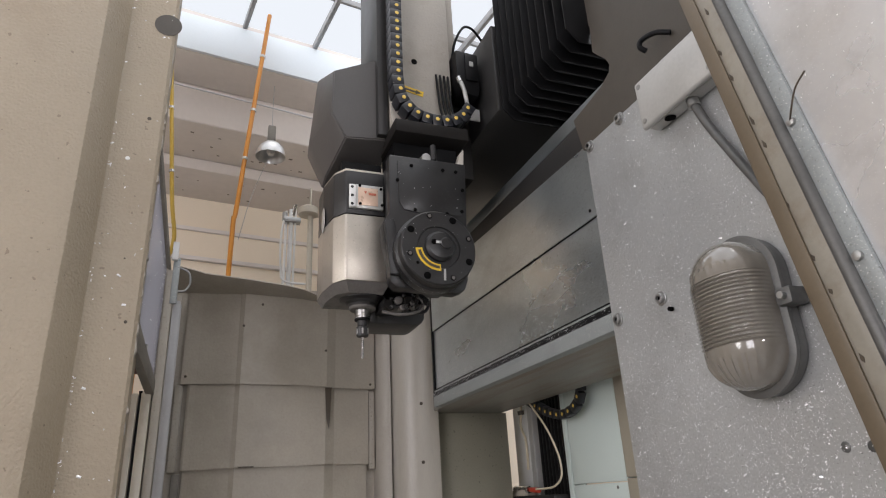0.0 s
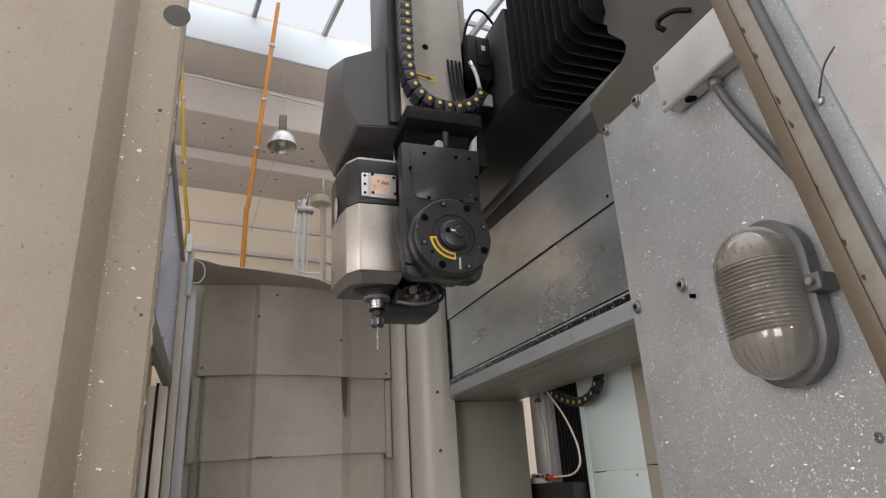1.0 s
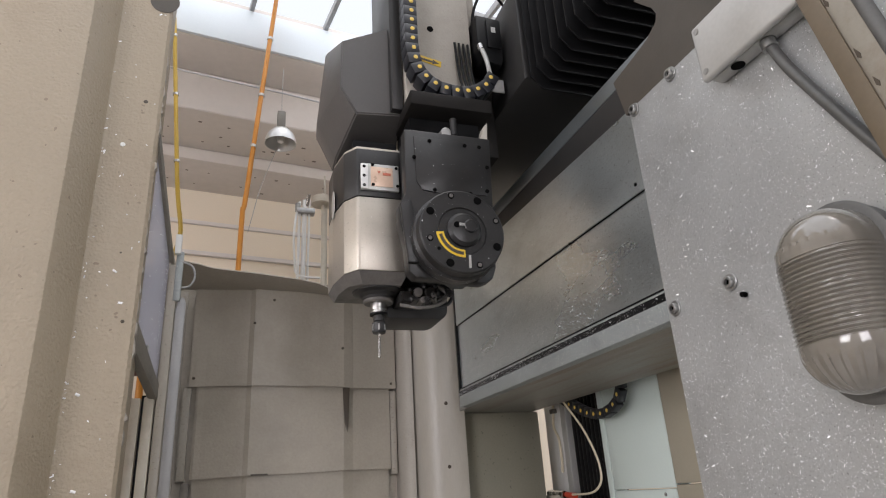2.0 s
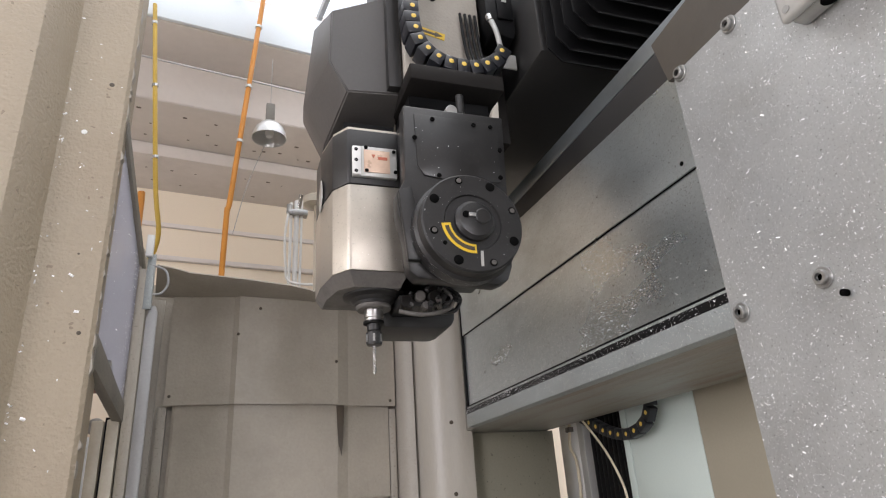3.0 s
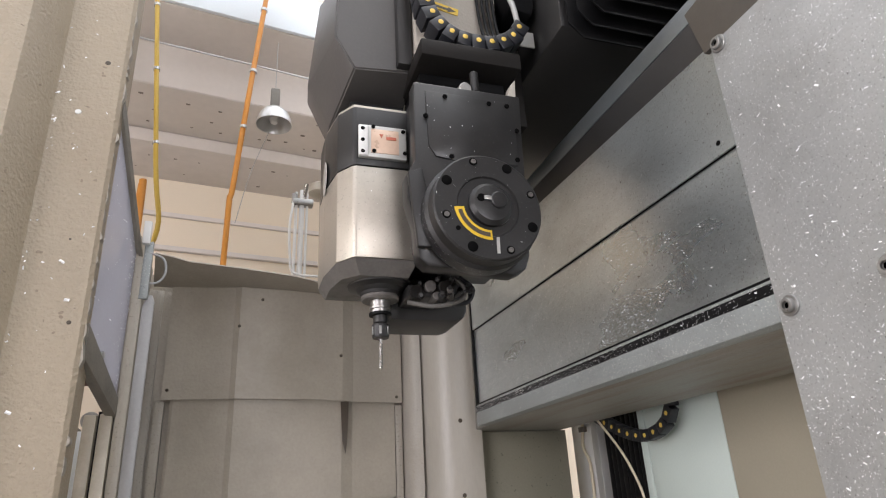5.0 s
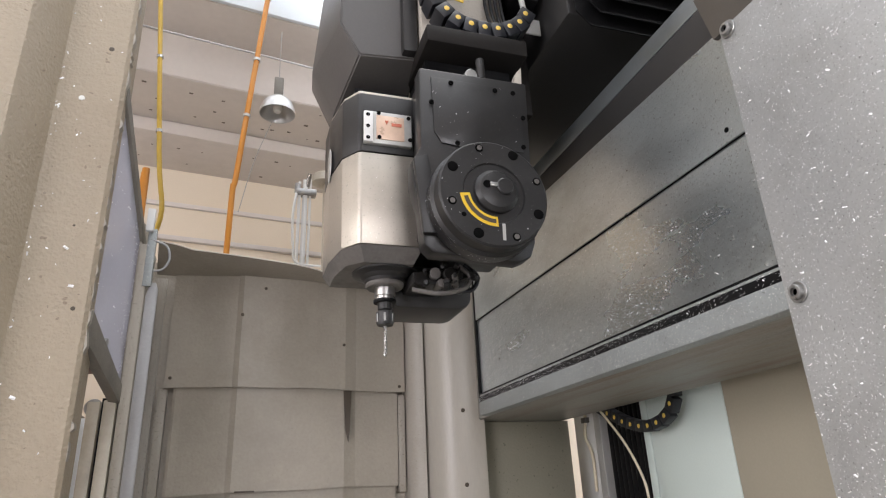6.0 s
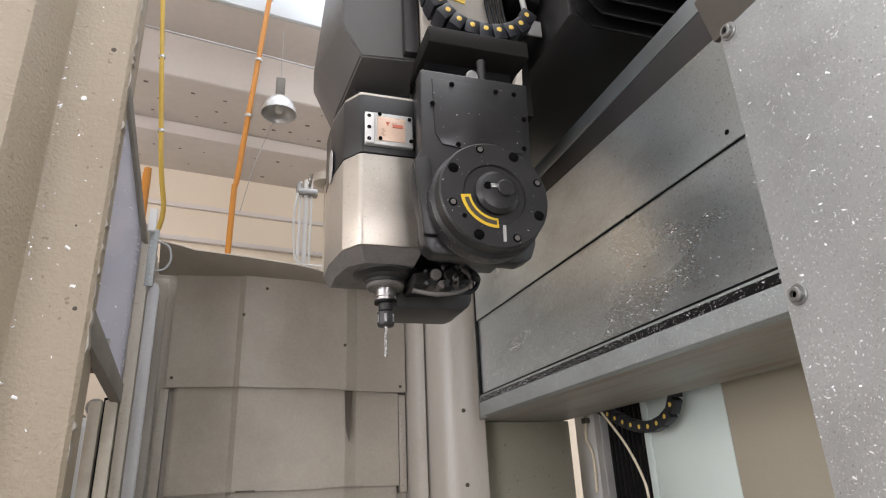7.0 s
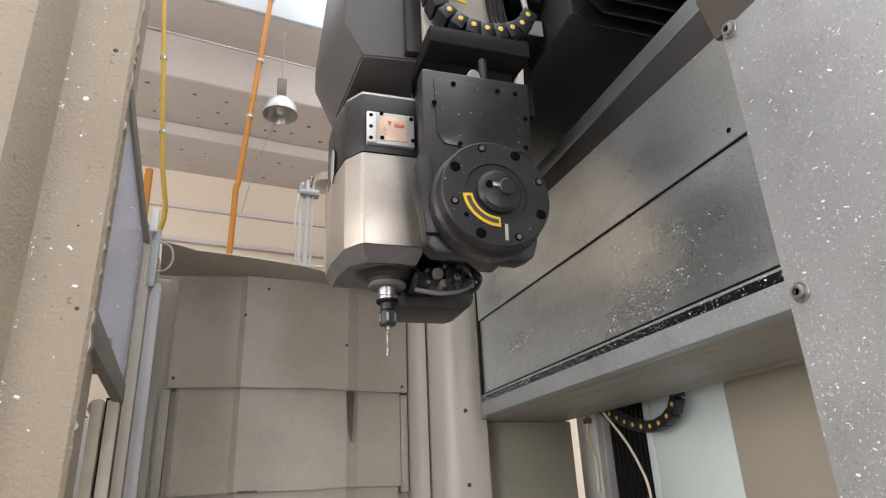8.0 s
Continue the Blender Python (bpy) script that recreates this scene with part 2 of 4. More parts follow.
def add_lathe(bm, profile, origin, way, seg=32):
    way = Vector(way).normalized()
    side = way.orthogonal().normalized()
    up = way.cross(side)
    rings = []
    for r, h in profile:
        c = Vector(origin) + way * h
        if r < 1e-6:
            rings.append([bm.verts.new(c)])
        else:
            rings.append([bm.verts.new(c + (side * math.cos(2 * math.pi * i / seg) + up * math.sin(2 * math.pi * i / seg)) * r) for i in range(seg)])
    fs = []
    for a, b in zip(rings, rings[1:]):
        for i in range(seg):
            j = (i + 1) % seg
            if len(a) == 1 and len(b) == 1:
                continue
            if len(a) == 1:
                fs.append(bm.faces.new((a[0], b[i], b[j])))
            elif len(b) == 1:
                fs.append(bm.faces.new((a[i], b[0], a[j])))
            else:
                fs.append(bm.faces.new((a[i], b[i], b[j], a[j])))
    if len(rings[0]) > 1:
        fs.append(bm.faces.new(rings[0]))
    if len(rings[-1]) > 1:
        fs.append(bm.faces.new(rings[-1][::-1]))
    bmesh.ops.recalc_face_normals(bm, faces=fs)
    return bm


def lathe(profile, origin, way, seg=32):
    return add_lathe(bmesh.new(), profile, origin, way, seg)


def rod(p0, p1, r, r1=None, seg=20):
    h = (Vector(p1) - Vector(p0)).length
    r1 = r if r1 is None else r1
    e = min(r, r1, h) * 0.12
    return lathe([(r - e, 0), (r, e), (r1, h - e), (r1 - e, h)], p0, Vector(p1) - Vector(p0), seg)


def spline(points, n=8):
    p = [Vector(q) for q in points]
    p = [p[0] * 2 - p[1], *p, p[-1] * 2 - p[-2]]
    out = []
    for i in range(1, len(p) - 2):
        for k in range(n):
            t = k / n
            a, b, c, d = p[i - 1], p[i], p[i + 1], p[i + 2]
            out.append(0.5 * (2 * b + (c - a) * t + (2 * a - 5 * b + 4 * c - d) * t * t + (3 * b - a - 3 * c + d) * t ** 3))
    return out + [p[-2]]


def tube(points, r, seg=10, n=8):
    bm = bmesh.new()
    pts = spline(points, n)
    rings, side = [], None
    for i, p in enumerate(pts):
        d = (pts[min(i + 1, len(pts) - 1)] - pts[max(i - 1, 0)]).normalized()
        side = d.orthogonal().normalized() if side is None else (side - d * side.dot(d)).normalized()
        up = d.cross(side)
        rings.append([bm.verts.new(p + (side * math.cos(2 * math.pi * k / seg) + up * math.sin(2 * math.pi * k / seg)) * r) for k in range(seg)])
    for a, b in zip(rings, rings[1:]):
        for k in range(seg):
            j = (k + 1) % seg
            bm.faces.new((a[k], a[j], b[j], b[k]))
    bm.faces.new(rings[0])
    bm.faces.new(rings[-1])
    bmesh.ops.recalc_face_normals(bm, faces=bm.faces)
    return bm


def mesh_object(name, bm, material, smooth=True):
    me = bpy.data.meshes.new(name)
    if smooth:
        for f in bm.faces:
            f.smooth = True
        for e in bm.edges:
            e.smooth = len(e.link_faces) == 2 and e.calc_face_angle(0) < radians(32)
    bm.to_mesh(me)
    bm.free()
    me.materials.append(material)
    return new(name, me)


def thing(name, label, category, at=(0, 0, 0), group="", kind=""):
    ob = new(name)
    ob.empty_display_size = 0.05
    ob.location = at
    return tagged(ob, label, category, group, kind)


def part(name, bm, material, parent, label=""):
    ob = mesh_object(name, bm, material)
    ob.parent = parent
    if parent.type == "EMPTY":
        ob.matrix_parent_inverse = Matrix.Translation(-parent.location)
    if label:
        ob["label"] = label
    return ob


def solo(name, bm, material, label, category, kind="", group=""):
    return tagged(mesh_object(name, bm, material), label, category, group, kind)


def place(src, parent, m, name=None):
    """A repeat of the part src on shared mesh data, moved by m."""
    ob = new(name or src.name.split(".")[0], src.data)
    ob.parent = parent
    ob.matrix_parent_inverse = Matrix.Translation(-parent.location) if parent.type == "EMPTY" else Matrix()
    ob.matrix_basis = m
    if "label" in src:
        ob["label"] = src["label"]
    return ob


def socket_bolt(parent, at, way, r=0.009, washer=0.013):
    """A socket-head screw on a washer, its bore dark."""
    at, way = Vector(at), Vector(way).normalized()
    w = part("washer", lathe([(washer, 0), (washer, 0.0018), (washer - 0.0008, 0.0025), (r * 0.6, 0.0025)], at, way, 28), BOLT, parent)
    part("screw_head", lathe([(r, 0.0022), (r, 0.007), (r - 0.001, 0.0082), (r * 0.55, 0.0082), (r * 0.55, 0.004), (0, 0.004)], at, way, 24), BOLT, w)
    part("socket", lathe([(r * 0.5, 0.0046), (0, 0.0046)], at, way, 6), HOLE, w)
    return w


def flakes(name, count, label, pick, size=(0.0008, 0.0028), seed=1):
    """Loose swarf: many small bent slivers, each at a place and normal that pick() draws."""
    rng = random.Random(seed)
    vs, fs = [], []
    for _ in range(count):
        p, nrm = pick(rng)
        p, nrm = Vector(p), Vector(nrm).normalized()
        a = nrm.orthogonal().normalized()
        b = nrm.cross(a)
        th = rng.uniform(0, 6.28)
        u = a * math.cos(th) + b * math.sin(th)
        v = nrm.cross(u)
        ln = rng.uniform(*size) * (1.8 if rng.random() < 0.12 else 1)
        wd = ln * rng.uniform(0.25, 0.6)
        tilt = nrm * ln * rng.uniform(0.0, 0.7)
        k = len(vs)
        o = p + nrm * 0.0003
        vs += [o - u * ln / 2 - v * wd / 2, o + u * ln / 2 - v * wd / 2 + tilt, o + u * ln / 2 + v * wd / 2 + tilt, o - u * ln / 2 + v * wd / 2, o + nrm * wd * 0.6]
        fs += [(k, k + 1, k + 4), (k + 1, k + 2, k + 4), (k + 2, k + 3, k + 4), (k + 3, k, k + 4)]
    me = bpy.data.meshes.new(name)
    me.from_pydata([tuple(q) for q in vs], [], fs)
    me.materials.append(CHIPS)
    return tagged(new(name, me), label, "metal chips", kind="stuff")


# ---- the hall ----
HS = 0.468
NEAR = Matrix.Translation((0, 0, 1.486)) @ Matrix.Scale(HS, 4) @ Matrix.Translation((0, 0, -1.486))
SKEW = Matrix.Translation((0, 5.5, 0)) @ pose(0, 0, 0, 0, 0, 8.0) @ Matrix.Translation((0, -5.5, 0))
HALL = NEAR @ SKEW
SHELL = Matrix.Translation((0, 0, 1.486)) @ Matrix.Scale(0.6, 4) @ Matrix.Translation((0, 0, -1.486)) @ SKEW


def hall(bm):
    bmesh.ops.transform(bm, matrix=HALL, verts=bm.verts)
    return bm


def shell(bm):
    bmesh.ops.transform(bm, matrix=SHELL, verts=bm.verts)
    return bm


def near(bm):
    bmesh.ops.transform(bm, matrix=NEAR, verts=bm.verts)
    return bm


def at_near(p):
    return tuple(NEAR @ Vector(p))


solo("floor", box(-6, 6, -5, 5, -0.2, 0), FLOOR, "worn grey concrete hall floor", "floor", "structure")
solo("wall_north", hall(box(-9, 9, 6.5, 6.8, -1.75, 4.85)), WALLCREAM, "cream painted hall wall", "wall", "structure")
tagged(mesh_object("trim", hall(box(-9, 9, 6.44, 6.50, 3.95, 4.0, 0.01)), CONC_GREY), "grey ledge along the hall wall", "ledge", kind="structure")
tagged(mesh_object("trim", hall(box(-9, 9, 6.46, 6.50, 4.32, 4.37, 0.01)), CONC_LIGHT), "pale ledge along the hall wall", "ledge", kind="structure")
bm = bmesh.new()
for y0, y1, z0, z1 in ((5.77, 6.8, 4.75, 5.2), (5.03, 5.77, 4.88, 5.5), (4.5, 5.03, 5.31, 5.8)):
    add_box(bm, -9, 9, y0, y1, z0, z1, 0.015)
ceiling = solo("ceiling", hall(bm), CONC_GREY, "stepped ribbed concrete ceiling of the hall", "ceiling", "structure")
# Strips of paler concrete put the light on the rib faces into colour.
for y, z0, z1 in ((5.77, 4.755, 4.875), (5.03, 4.89, 5.305)):
    tagged(mesh_object("trim", hall(box(-9, 9, y - 0.006, y - 0.0005, z0, z1)), CONC_LIGHT), "lit face of a ceiling rib in paler concrete", "ceiling rib", kind="structure")
tagged(mesh_object("trim", hall(box(-9, 9, 4.46, 4.495, 5.315, 5.72, 0.005)), UPSTAND), "pale blue upstand of the skylight", "skylight upstand", kind="structure")
# cast pits in the soffits
rng = random.Random(5)
bm = bmesh.new()
for z, y0, y1, rows in ((4.75, 5.82, 6.45, 2), (4.88, 5.1, 5.7, 3)):
    for r in range(rows):
        x = -3.0
        while x < 3.5:
            yy = y0 + (r + 0.5) * (y1 - y0) / rows + rng.uniform(-0.05, 0.05)
            s = rng.uniform(0.008, 0.021)
            add_box(bm, x - s, x + s, yy - s * 0.6, yy + s * 0.6, z - 0.004, z + 0.01, 0.003, 1)
            x += rng.choice((0.08, 0.2, 0.3, 0.45)) + rng.uniform(0, 0.12)
tagged(mesh_object("trim", hall(bm), PIT), "dark cast pits in the concrete soffit", "concrete pits", kind="stuff")
# roof round the skylight
for n, b in (("ceiling", (-7, -3.6, -7, 4.5, 5.62, 5.9)), ("ceiling", (3.6, 7, -7, 4.5, 5.62, 5.9)), ("ceiling", (-3.6, 3.6, -7, -2.6, 5.62, 5.9))):
    tagged(mesh_object(n, shell(box(*b)), CONC_GREY), "grey concrete roof slab beside the skylight", "ceiling", kind="structure")
solo("wall_west", shell(box(-7.3, -7, -7, 6.8, -1.2, 5.9)), CONC_LIGHT, "pale plastered hall wall", "wall", "structure")
solo("wall_east", shell(box(7, 7.3, -7, 6.8, -1.2, 5.9)), CONC_LIGHT, "pale plastered hall wall", "wall", "structure")
solo("wall_south", shell(box(-7.3, 7.3, -7.3, -7, -1.2, 5.9)), CONC_LIGHT, "pale plastered hall wall", "wall", "structure")
skylight = thing("skylight", "roof skylight with slim grey glazing bars, open to a white sky", "skylight", (0, 1, 4.0), kind="structure")
for i in range(10):
    x = -3.2 + i * 0.72
    part("glazing_bar", hall(box(x - 0.02, x + 0.02, -2.6, 4.5, 5.72, 5.80, 0.004)), BAR, skylight)
for i in range(4):
    y = -1.9 + i * 1.9
    part("glazing_bar", hall(box(-3.6, 3.6, y - 0.015, y + 0.015, 5.80, 5.86, 0.004)), BAR, skylight)


def pipe_run(name, pts, r, material, label, clamps):
    pts, r = [at_near(p) for p in pts], r * HS
    t = thing(name, label, "pipe", pts[-1])
    part("pipe", tube(pts, r, 14, 6), material, t)
    for c in clamps:
        a, b = Vector(pts[0]), Vector(pts[1])
        p = a.lerp(b, c)
        d = (b - a).normalized()
        part("clamp", lathe([(r * 1.0, -0.006), (r * 1.4, -0.005), (r * 1.4, 0.005), (r * 1.0, 0.006)], p, d, 16), ALU, t, "pale steel pipe clamp")
    return t


pipe_run("gas_pipe", [(-0.81, 4.25, 5.35), (-0.655, 4.25, 3.79), (-0.60, 4.3, 3.3), (-0.75, 4.4, 3.0)], 0.017, YPIPE, "yellow painted steel pipe hanging in front of the hall wall", (0.12, 0.5, 0.9))
pipe_run("water_pipe", [(0.04, 4.2, 5.75), (-0.125, 4.2, 3.72), (-0.155, 4.2, 3.05), (-0.2, 4.2, -1.689)], 0.02, OPIPE, "orange painted steel pipe hanging in front of the hall wall", (0.25, 0.55, 0.8))
pipe_run("heating_pipe", [(-0.98, 5.2, 3.75), (-0.90, 5.2, 3.78), (-0.875, 5.2, 3.7), (-0.87, 5.2, -1.689)], 0.03, OPIPE, "rust orange bent pipe stub by the hall wall", ())
solo("conduit", near(tube([(-1.4, 4.4, 5.02), (-0.84, 4.4, 4.94), (0.40, 4.5, 4.86), (1.6, 4.6, 4.75)], 0.008, 8, 6)), CONDUIT, "thin pale conduit stretched below the ceiling", "conduit")


def high_bay(at):
    x, y, z = at
    t = thing("pendant_lamp", "aluminium high-bay lamp with a bell reflector under the ceiling", "lamp", at_near(at))
    part("driver_box", near(box(x - 0.034, x + 0.034, y - 0.034, y + 0.034, z + 0.07, z + 0.25, 0.008)), DARKBAR, t, "dark grey driver housing")
    part("hook", near(tube([(x, y, z + 0.24), (x + 0.01, y, z + 0.27), (x, y, z + 0.29), (x, y, z + 0.7)], 0.0025, 8)), BAR, t)
    prof = [(0.03, 0.085), (0.07, 0.072), (0.108, 0.03), (0.126, -0.02), (0.131, -0.06), (0.127, -0.058), (0.102, 0.022), (0.062, 0.06), (0.0, 0.068)]
    part("reflector", near(lathe(prof, at, (0, 0, 1), 40)), ALU, t)
    part("bulb", near(lathe([(0.0, -0.05), (0.025, -0.04), (0.035, -0.01), (0.02, 0.04), (0.0, 0.06)], at, (0, 0, 1), 20)), WHITE, t, "white unlit bulb")
    return t


high_bay((0.123, 4.2, 4.235))
solo("wire", near(tube([(0.09, 4.22, 4.12), (-0.02, 4.2, 3.75), (-0.10, 4.2, 3.35)], 0.0025, 6)), BAR, "thin slack wire below the lamp", "wire")


def white_stand():
    t = thing("lubricator_stand", "white metal stand with tubes and a looped hose behind the machine", "stand", (0.20, 2.3, 1.5))
    for dx, r in ((0.0, 0.006), (0.022, 0.010), (0.042, 0.005)):
        part("tube", rod((0.150 + dx, 2.3, 0.0), (0.170 + dx, 2.3, 2.66 + dx * 0.4), r), WHITE, t)
    part("clamp", box(0.155, 0.235, 2.28, 2.32, 2.60, 2.625, 0.004), BOLT, t, "grey steel clamp")
    part("knob", rod((0.163, 2.3, 2.61), (0.163, 2.3, 2.65), 0.012), BOLT, t, "grey knob")
    part("nozzle", rod((0.200, 2.3, 2.64), (0.208, 2.28, 2.69), 0.009), BRIGHT, t)
    part("hose", tube([(0.16, 2.29, 2.62), (0.146, 2.27, 2.5), (0.152, 2.28, 2.38), (0.17, 2.28, 2.31), (0.28, 2.25, 2.29)], 0.005), WHITE, t)
    part("base_bar", box(0.24, 0.42, 2.26, 2.33, 2.22, 2.25, 0.004), CREAM, t)
    return t


white_stand()
cap = thing("exhaust_cap", "beige round cap with a thin spindle behind the machine", "vent cap", (0.235, 2.06, 2.5))
part("cap", lathe([(0.035, 0), (0.042, 0.004), (0.042, 0.032), (0.032, 0.039), (0.0, 0.042)], (0.235, 2.06, 2.535), (0, 0, 1)), CREAM, cap)
part("stem", rod((0.245, 2.06, 0.0), (0.245, 2.06, 2.535), 0.012), CREAM, cap)
part("spindle", rod((0.245, 2.06, 2.575), (0.245, 2.06, 2.67), 0.004), CREAM, cap, "thin rod")

# far left, through the door gap
t = thing("control_cabinet", "white enamelled machine cabinet with a dark lock on its door", "cabinet", (-0.7, 2.5, 0))
part("body", near(box(-1.35, -0.70, 4.0, 4.6, 0.5, 1.95, 0.01)), CABINET, t)
part("door", near(box(-1.30, -0.78, 3.98, 3.998, 0.55, 1.90, 0.006)), CABINET, t)
part("lock", near(rod((-0.85, 3.982, 1.68), (-0.85, 3.965, 1.68), 0.014)), HOLE, t, "black round lock")
for x in (-0.60, -0.36):
    part("leg", box(x - 0.02, x + 0.02, 1.90, 2.12, 0.0, 1.03, 0.004), DARKBAR, t)
t = thing("side_cabinet", "pale blue slanted machine guard beside the white cabinet", "machine guard", (-0.4, 2.4, 0))
part("guard", near(prism([(-0.74, 0.3), (-0.55, 0.3), (-0.55, 2.05), (-0.62, 2.05)], "y", 3.9, 4.5, 0.01)), CABINET, t)
part("foot", box(-0.34, -0.27, 1.95, 2.08, 0.0, 0.95, 0.01), DARKBAR, t)
t = thing("girder", "dark red-brown steel girder with a pale board across the hall", "girder", (-0.8, 2.9, 2.0))
part("beam", near(box(-6.5, 0.0, 4.7, 4.95, 2.36, 2.47, 0.004)), RUST, t)
part("board", near(box(-6.5, 0.0, 4.72, 4.9, 2.475, 2.53, 0.004)), CONC_LIGHT, t, "pale board on top")
part("post", box(-0.06, 0.02, 2.21, 2.29, 0.0, 1.95, 0.004), RUST, t)
t = thing("vise", "small dark machine vise on the white cabinet", "vise", at_near((-0.95, 4.2, 1.95)))
part("vise_body", near(box(-1.02, -0.88, 4.1, 4.35, 1.952, 2.0, 0.008)), DARKBAR, t)
part("handwheel", near(lathe([(0.03, 0), (0.05, 0.004), (0.05, 0.02), (0.03, 0.024)], (-0.80, 4.15, 2.02), (0, -1, 0.2))), BOLT, t)

# ---- machine enclosure ----
wall = thing("wall_back", "beige painted sheet-metal back wall of overlapping folded sheets", "machine wall", (0.13, 1.87, 0), kind="structure")


def folded(x0, x1, z0, z1, y, slope=0.0, proud=0.038, thick=0.003):
    """One folded cover sheet: flat flanges, a shallow proud middle, slightly bowed edges."""
    bm = bmesh.new()
    xs = [x0, -0.168, -0.150, -0.025, -0.010, 0.10, 0.20, 0.285, 0.318, (0.318 + x1) / 2, x1]
    fr = [0.0, 0.1, 0.15, 0.75, 1.0, 1.05, 1.0, 0.85, 0.5, 0.2, 0.0]
    cols = []
    for x, f in zip(xs, fr):
        tz = (x - x0) / (x1 - x0)
        wob = 0.0015 * math.sin(23 * x + 9 * z0)
        cols.append([bm.verts.new((x, y - proud * f - d, z + slope * tz + (wob if z == z0 else 0))) for z in (z0, z1) for d in (0, -thick)])
    for a, b in zip(cols, cols[1:]):
        for i, j in ((0, 2), (2, 3), (3, 1), (1, 0)):
            bm.faces.new((a[i], a[j], b[j], b[i]))
    for c in (cols[0], cols[-1]):
        bm.faces.new((c[0], c[2], c[3], c[1]))
    bmesh.ops.recalc_face_normals(bm, faces=bm.faces)
    return bm


def crisp(ob):
    for p in ob.data.polygons:
        p.use_smooth = False


crisp(part("upper_sheet", folded(-0.199, 0.469, 1.781, 2.115, 1.866, -0.014), SHEET, wall))
crisp(part("middle_sheet", folded(-0.176, 0.447, 1.505, 1.80, 1.876, 0.004), SHEET, wall))
crisp(part("lower_sheet", folded(-0.160, 0.440, 1.10, 1.53, 1.888), SHEET, wall))
crisp(part("bottom_sheet", folded(-0.160, 0.440, 0.55, 1.12, 1.898), SHEET, wall))
part("back_plate", box(-0.28, 0.50, 1.91, 1.93, 0.5, 2.15), SHEET, wall)
part("side_strip", box(-0.215, -0.190, 1.874, 1.90, 1.50, 1.778, 0.002), POST, wall)
part("side_strip", box(0.449, 0.470, 1.874, 1.90, 1.49, 1.762, 0.002), POST, wall)
part("side_strip", box(-0.20, -0.175, 1.884, 1.91, 1.20, 1.495, 0.002), DARKBAR, wall)
part("slot", prism([(0.281, 1.768), (0.304, 1.768), (0.300, 1.66), (0.296, 1.625), (0.287, 1.66)], "y", 1.838, 1.8405), BROWNINK, wall, "dark torn slot with brown grime")
part("grime_mark", box(0.00, 0.05, 1.8335, 1.837, 1.506, 1.510), BROWNINK, wall)
# flared rim along the top
bm = bmesh.new()
rim = [(-0.237, 1.722, 2.146), (-0.19, 1.718, 2.136), (-0.150, 1.715, 2.124), (0.0, 1.715, 2.112), (0.123, 1.716, 2.099), (0.185, 1.724, 2.090), (0.227, 1.735, 2.078), (0.45, 1.76, 2.064)]
rows = [[bm.verts.new((xx, yy, zz)) for xx, yy, zz in ((x * 1.06, 1.872, 2.100 - 0.02 * (x + 0.2)), (x * 1.03, (1.872 + y) / 2, (2.10 + z) / 2 - 0.008), (x, y, z), (x, y + 0.002, z + 0.0035), (x * 1.03, (1.872 + y) / 2, (2.10 + z) / 2 - 0.003), (x * 1.06, 1.876, 2.106))] for x, y, z in rim]
for a, b in zip(rows, rows[1:]):
    for i in range(6):
        j = (i + 1) % 6
        bm.faces.new((a[i], a[j], b[j], b[i]))
bm.faces.new(rows[0])
bm.faces.new(rows[-1])
bmesh.ops.recalc_face_normals(bm, faces=bm.faces)
part("top_rim", bm, SHEET, wall, "flared and slightly bent top rim")
for x, y, z in ((-0.186, 1.864, 1.806), (0.452, 1.864, 1.785), (0.05, 1.827, 2.06), (0.40, 1.857, 2.05), (0.28, 1.833, 1.90), (-0.01, 1.828, 1.98)):
    part("rivet", lathe([(0.0045, 0), (0.0045, 0.001), (0.003, 0.002), (0, 0.0022)], (x, y, z), (0, -1, 0), 12), BROWNINK, wall)

left = thing("wall_left", "beige sheet side of the enclosure beside the door", "machine wall", (-0.27, 1.75, 0), kind="structure")
part("side_sheet", box(-0.285, -0.265, 1.66, 1.93, 0.4, 2.17, 0.003), POST, left)
part("inner_return", box(-0.265, -0.225, 1.90, 1.908, 0.4, 2.10, 0.001), POST, left)

door = thing("door_frame", "beige door posts of the enclosure with a galvanised edge strip", "door frame", (-0.26, 1.63, 0.4))
part("post", box(-0.262, -0.238, 1.60, 1.655, 0.4, 2.09, 0.003), POST, door)
part("post", box(-0.292, -0.266, 1.60, 1.655, 0.4, 1.71, 0.003), CREAM, door)
part("post", box(-0.328, -0.302, 1.62, 1.655, 0.4, 1.71, 0.003), CREAM, door)
# Black strip stands in for the dark open gap between the posts.
part("gap_fill", box(-0.302, -0.292, 1.64, 1.655, 0.4, 1.72), RUBBER, door, "black strip put in for the dark gap between the posts")
part("edge_strip", prism([(-0.236, 0.6), (-0.208, 0.6), (-0.210, 1.975), (-0.216, 1.992), (-0.228, 1.992), (-0.236, 1.96)], "y", 1.606, 1.612, 0.001), BAR, door, "worn galvanised steel strip")
part("top_strip", box(-0.246, -0.226, 1.598, 1.61, 1.98, 2.13, 0.002), GALV, door)
part("cable_loop", tube([(-0.232, 1.60, 2.10), (-0.20, 1.60, 2.085), (-0.192, 1.60, 2.05), (-0.205, 1.60, 2.025), (-0.225, 1.60, 2.02)], 0.003, 8), BAR, door, "thin grey cable loop")
part("clip", box(-0.252, -0.234, 1.585, 1.60, 2.12, 2.18, 0.002), WHITE, door, "white plastic clip")

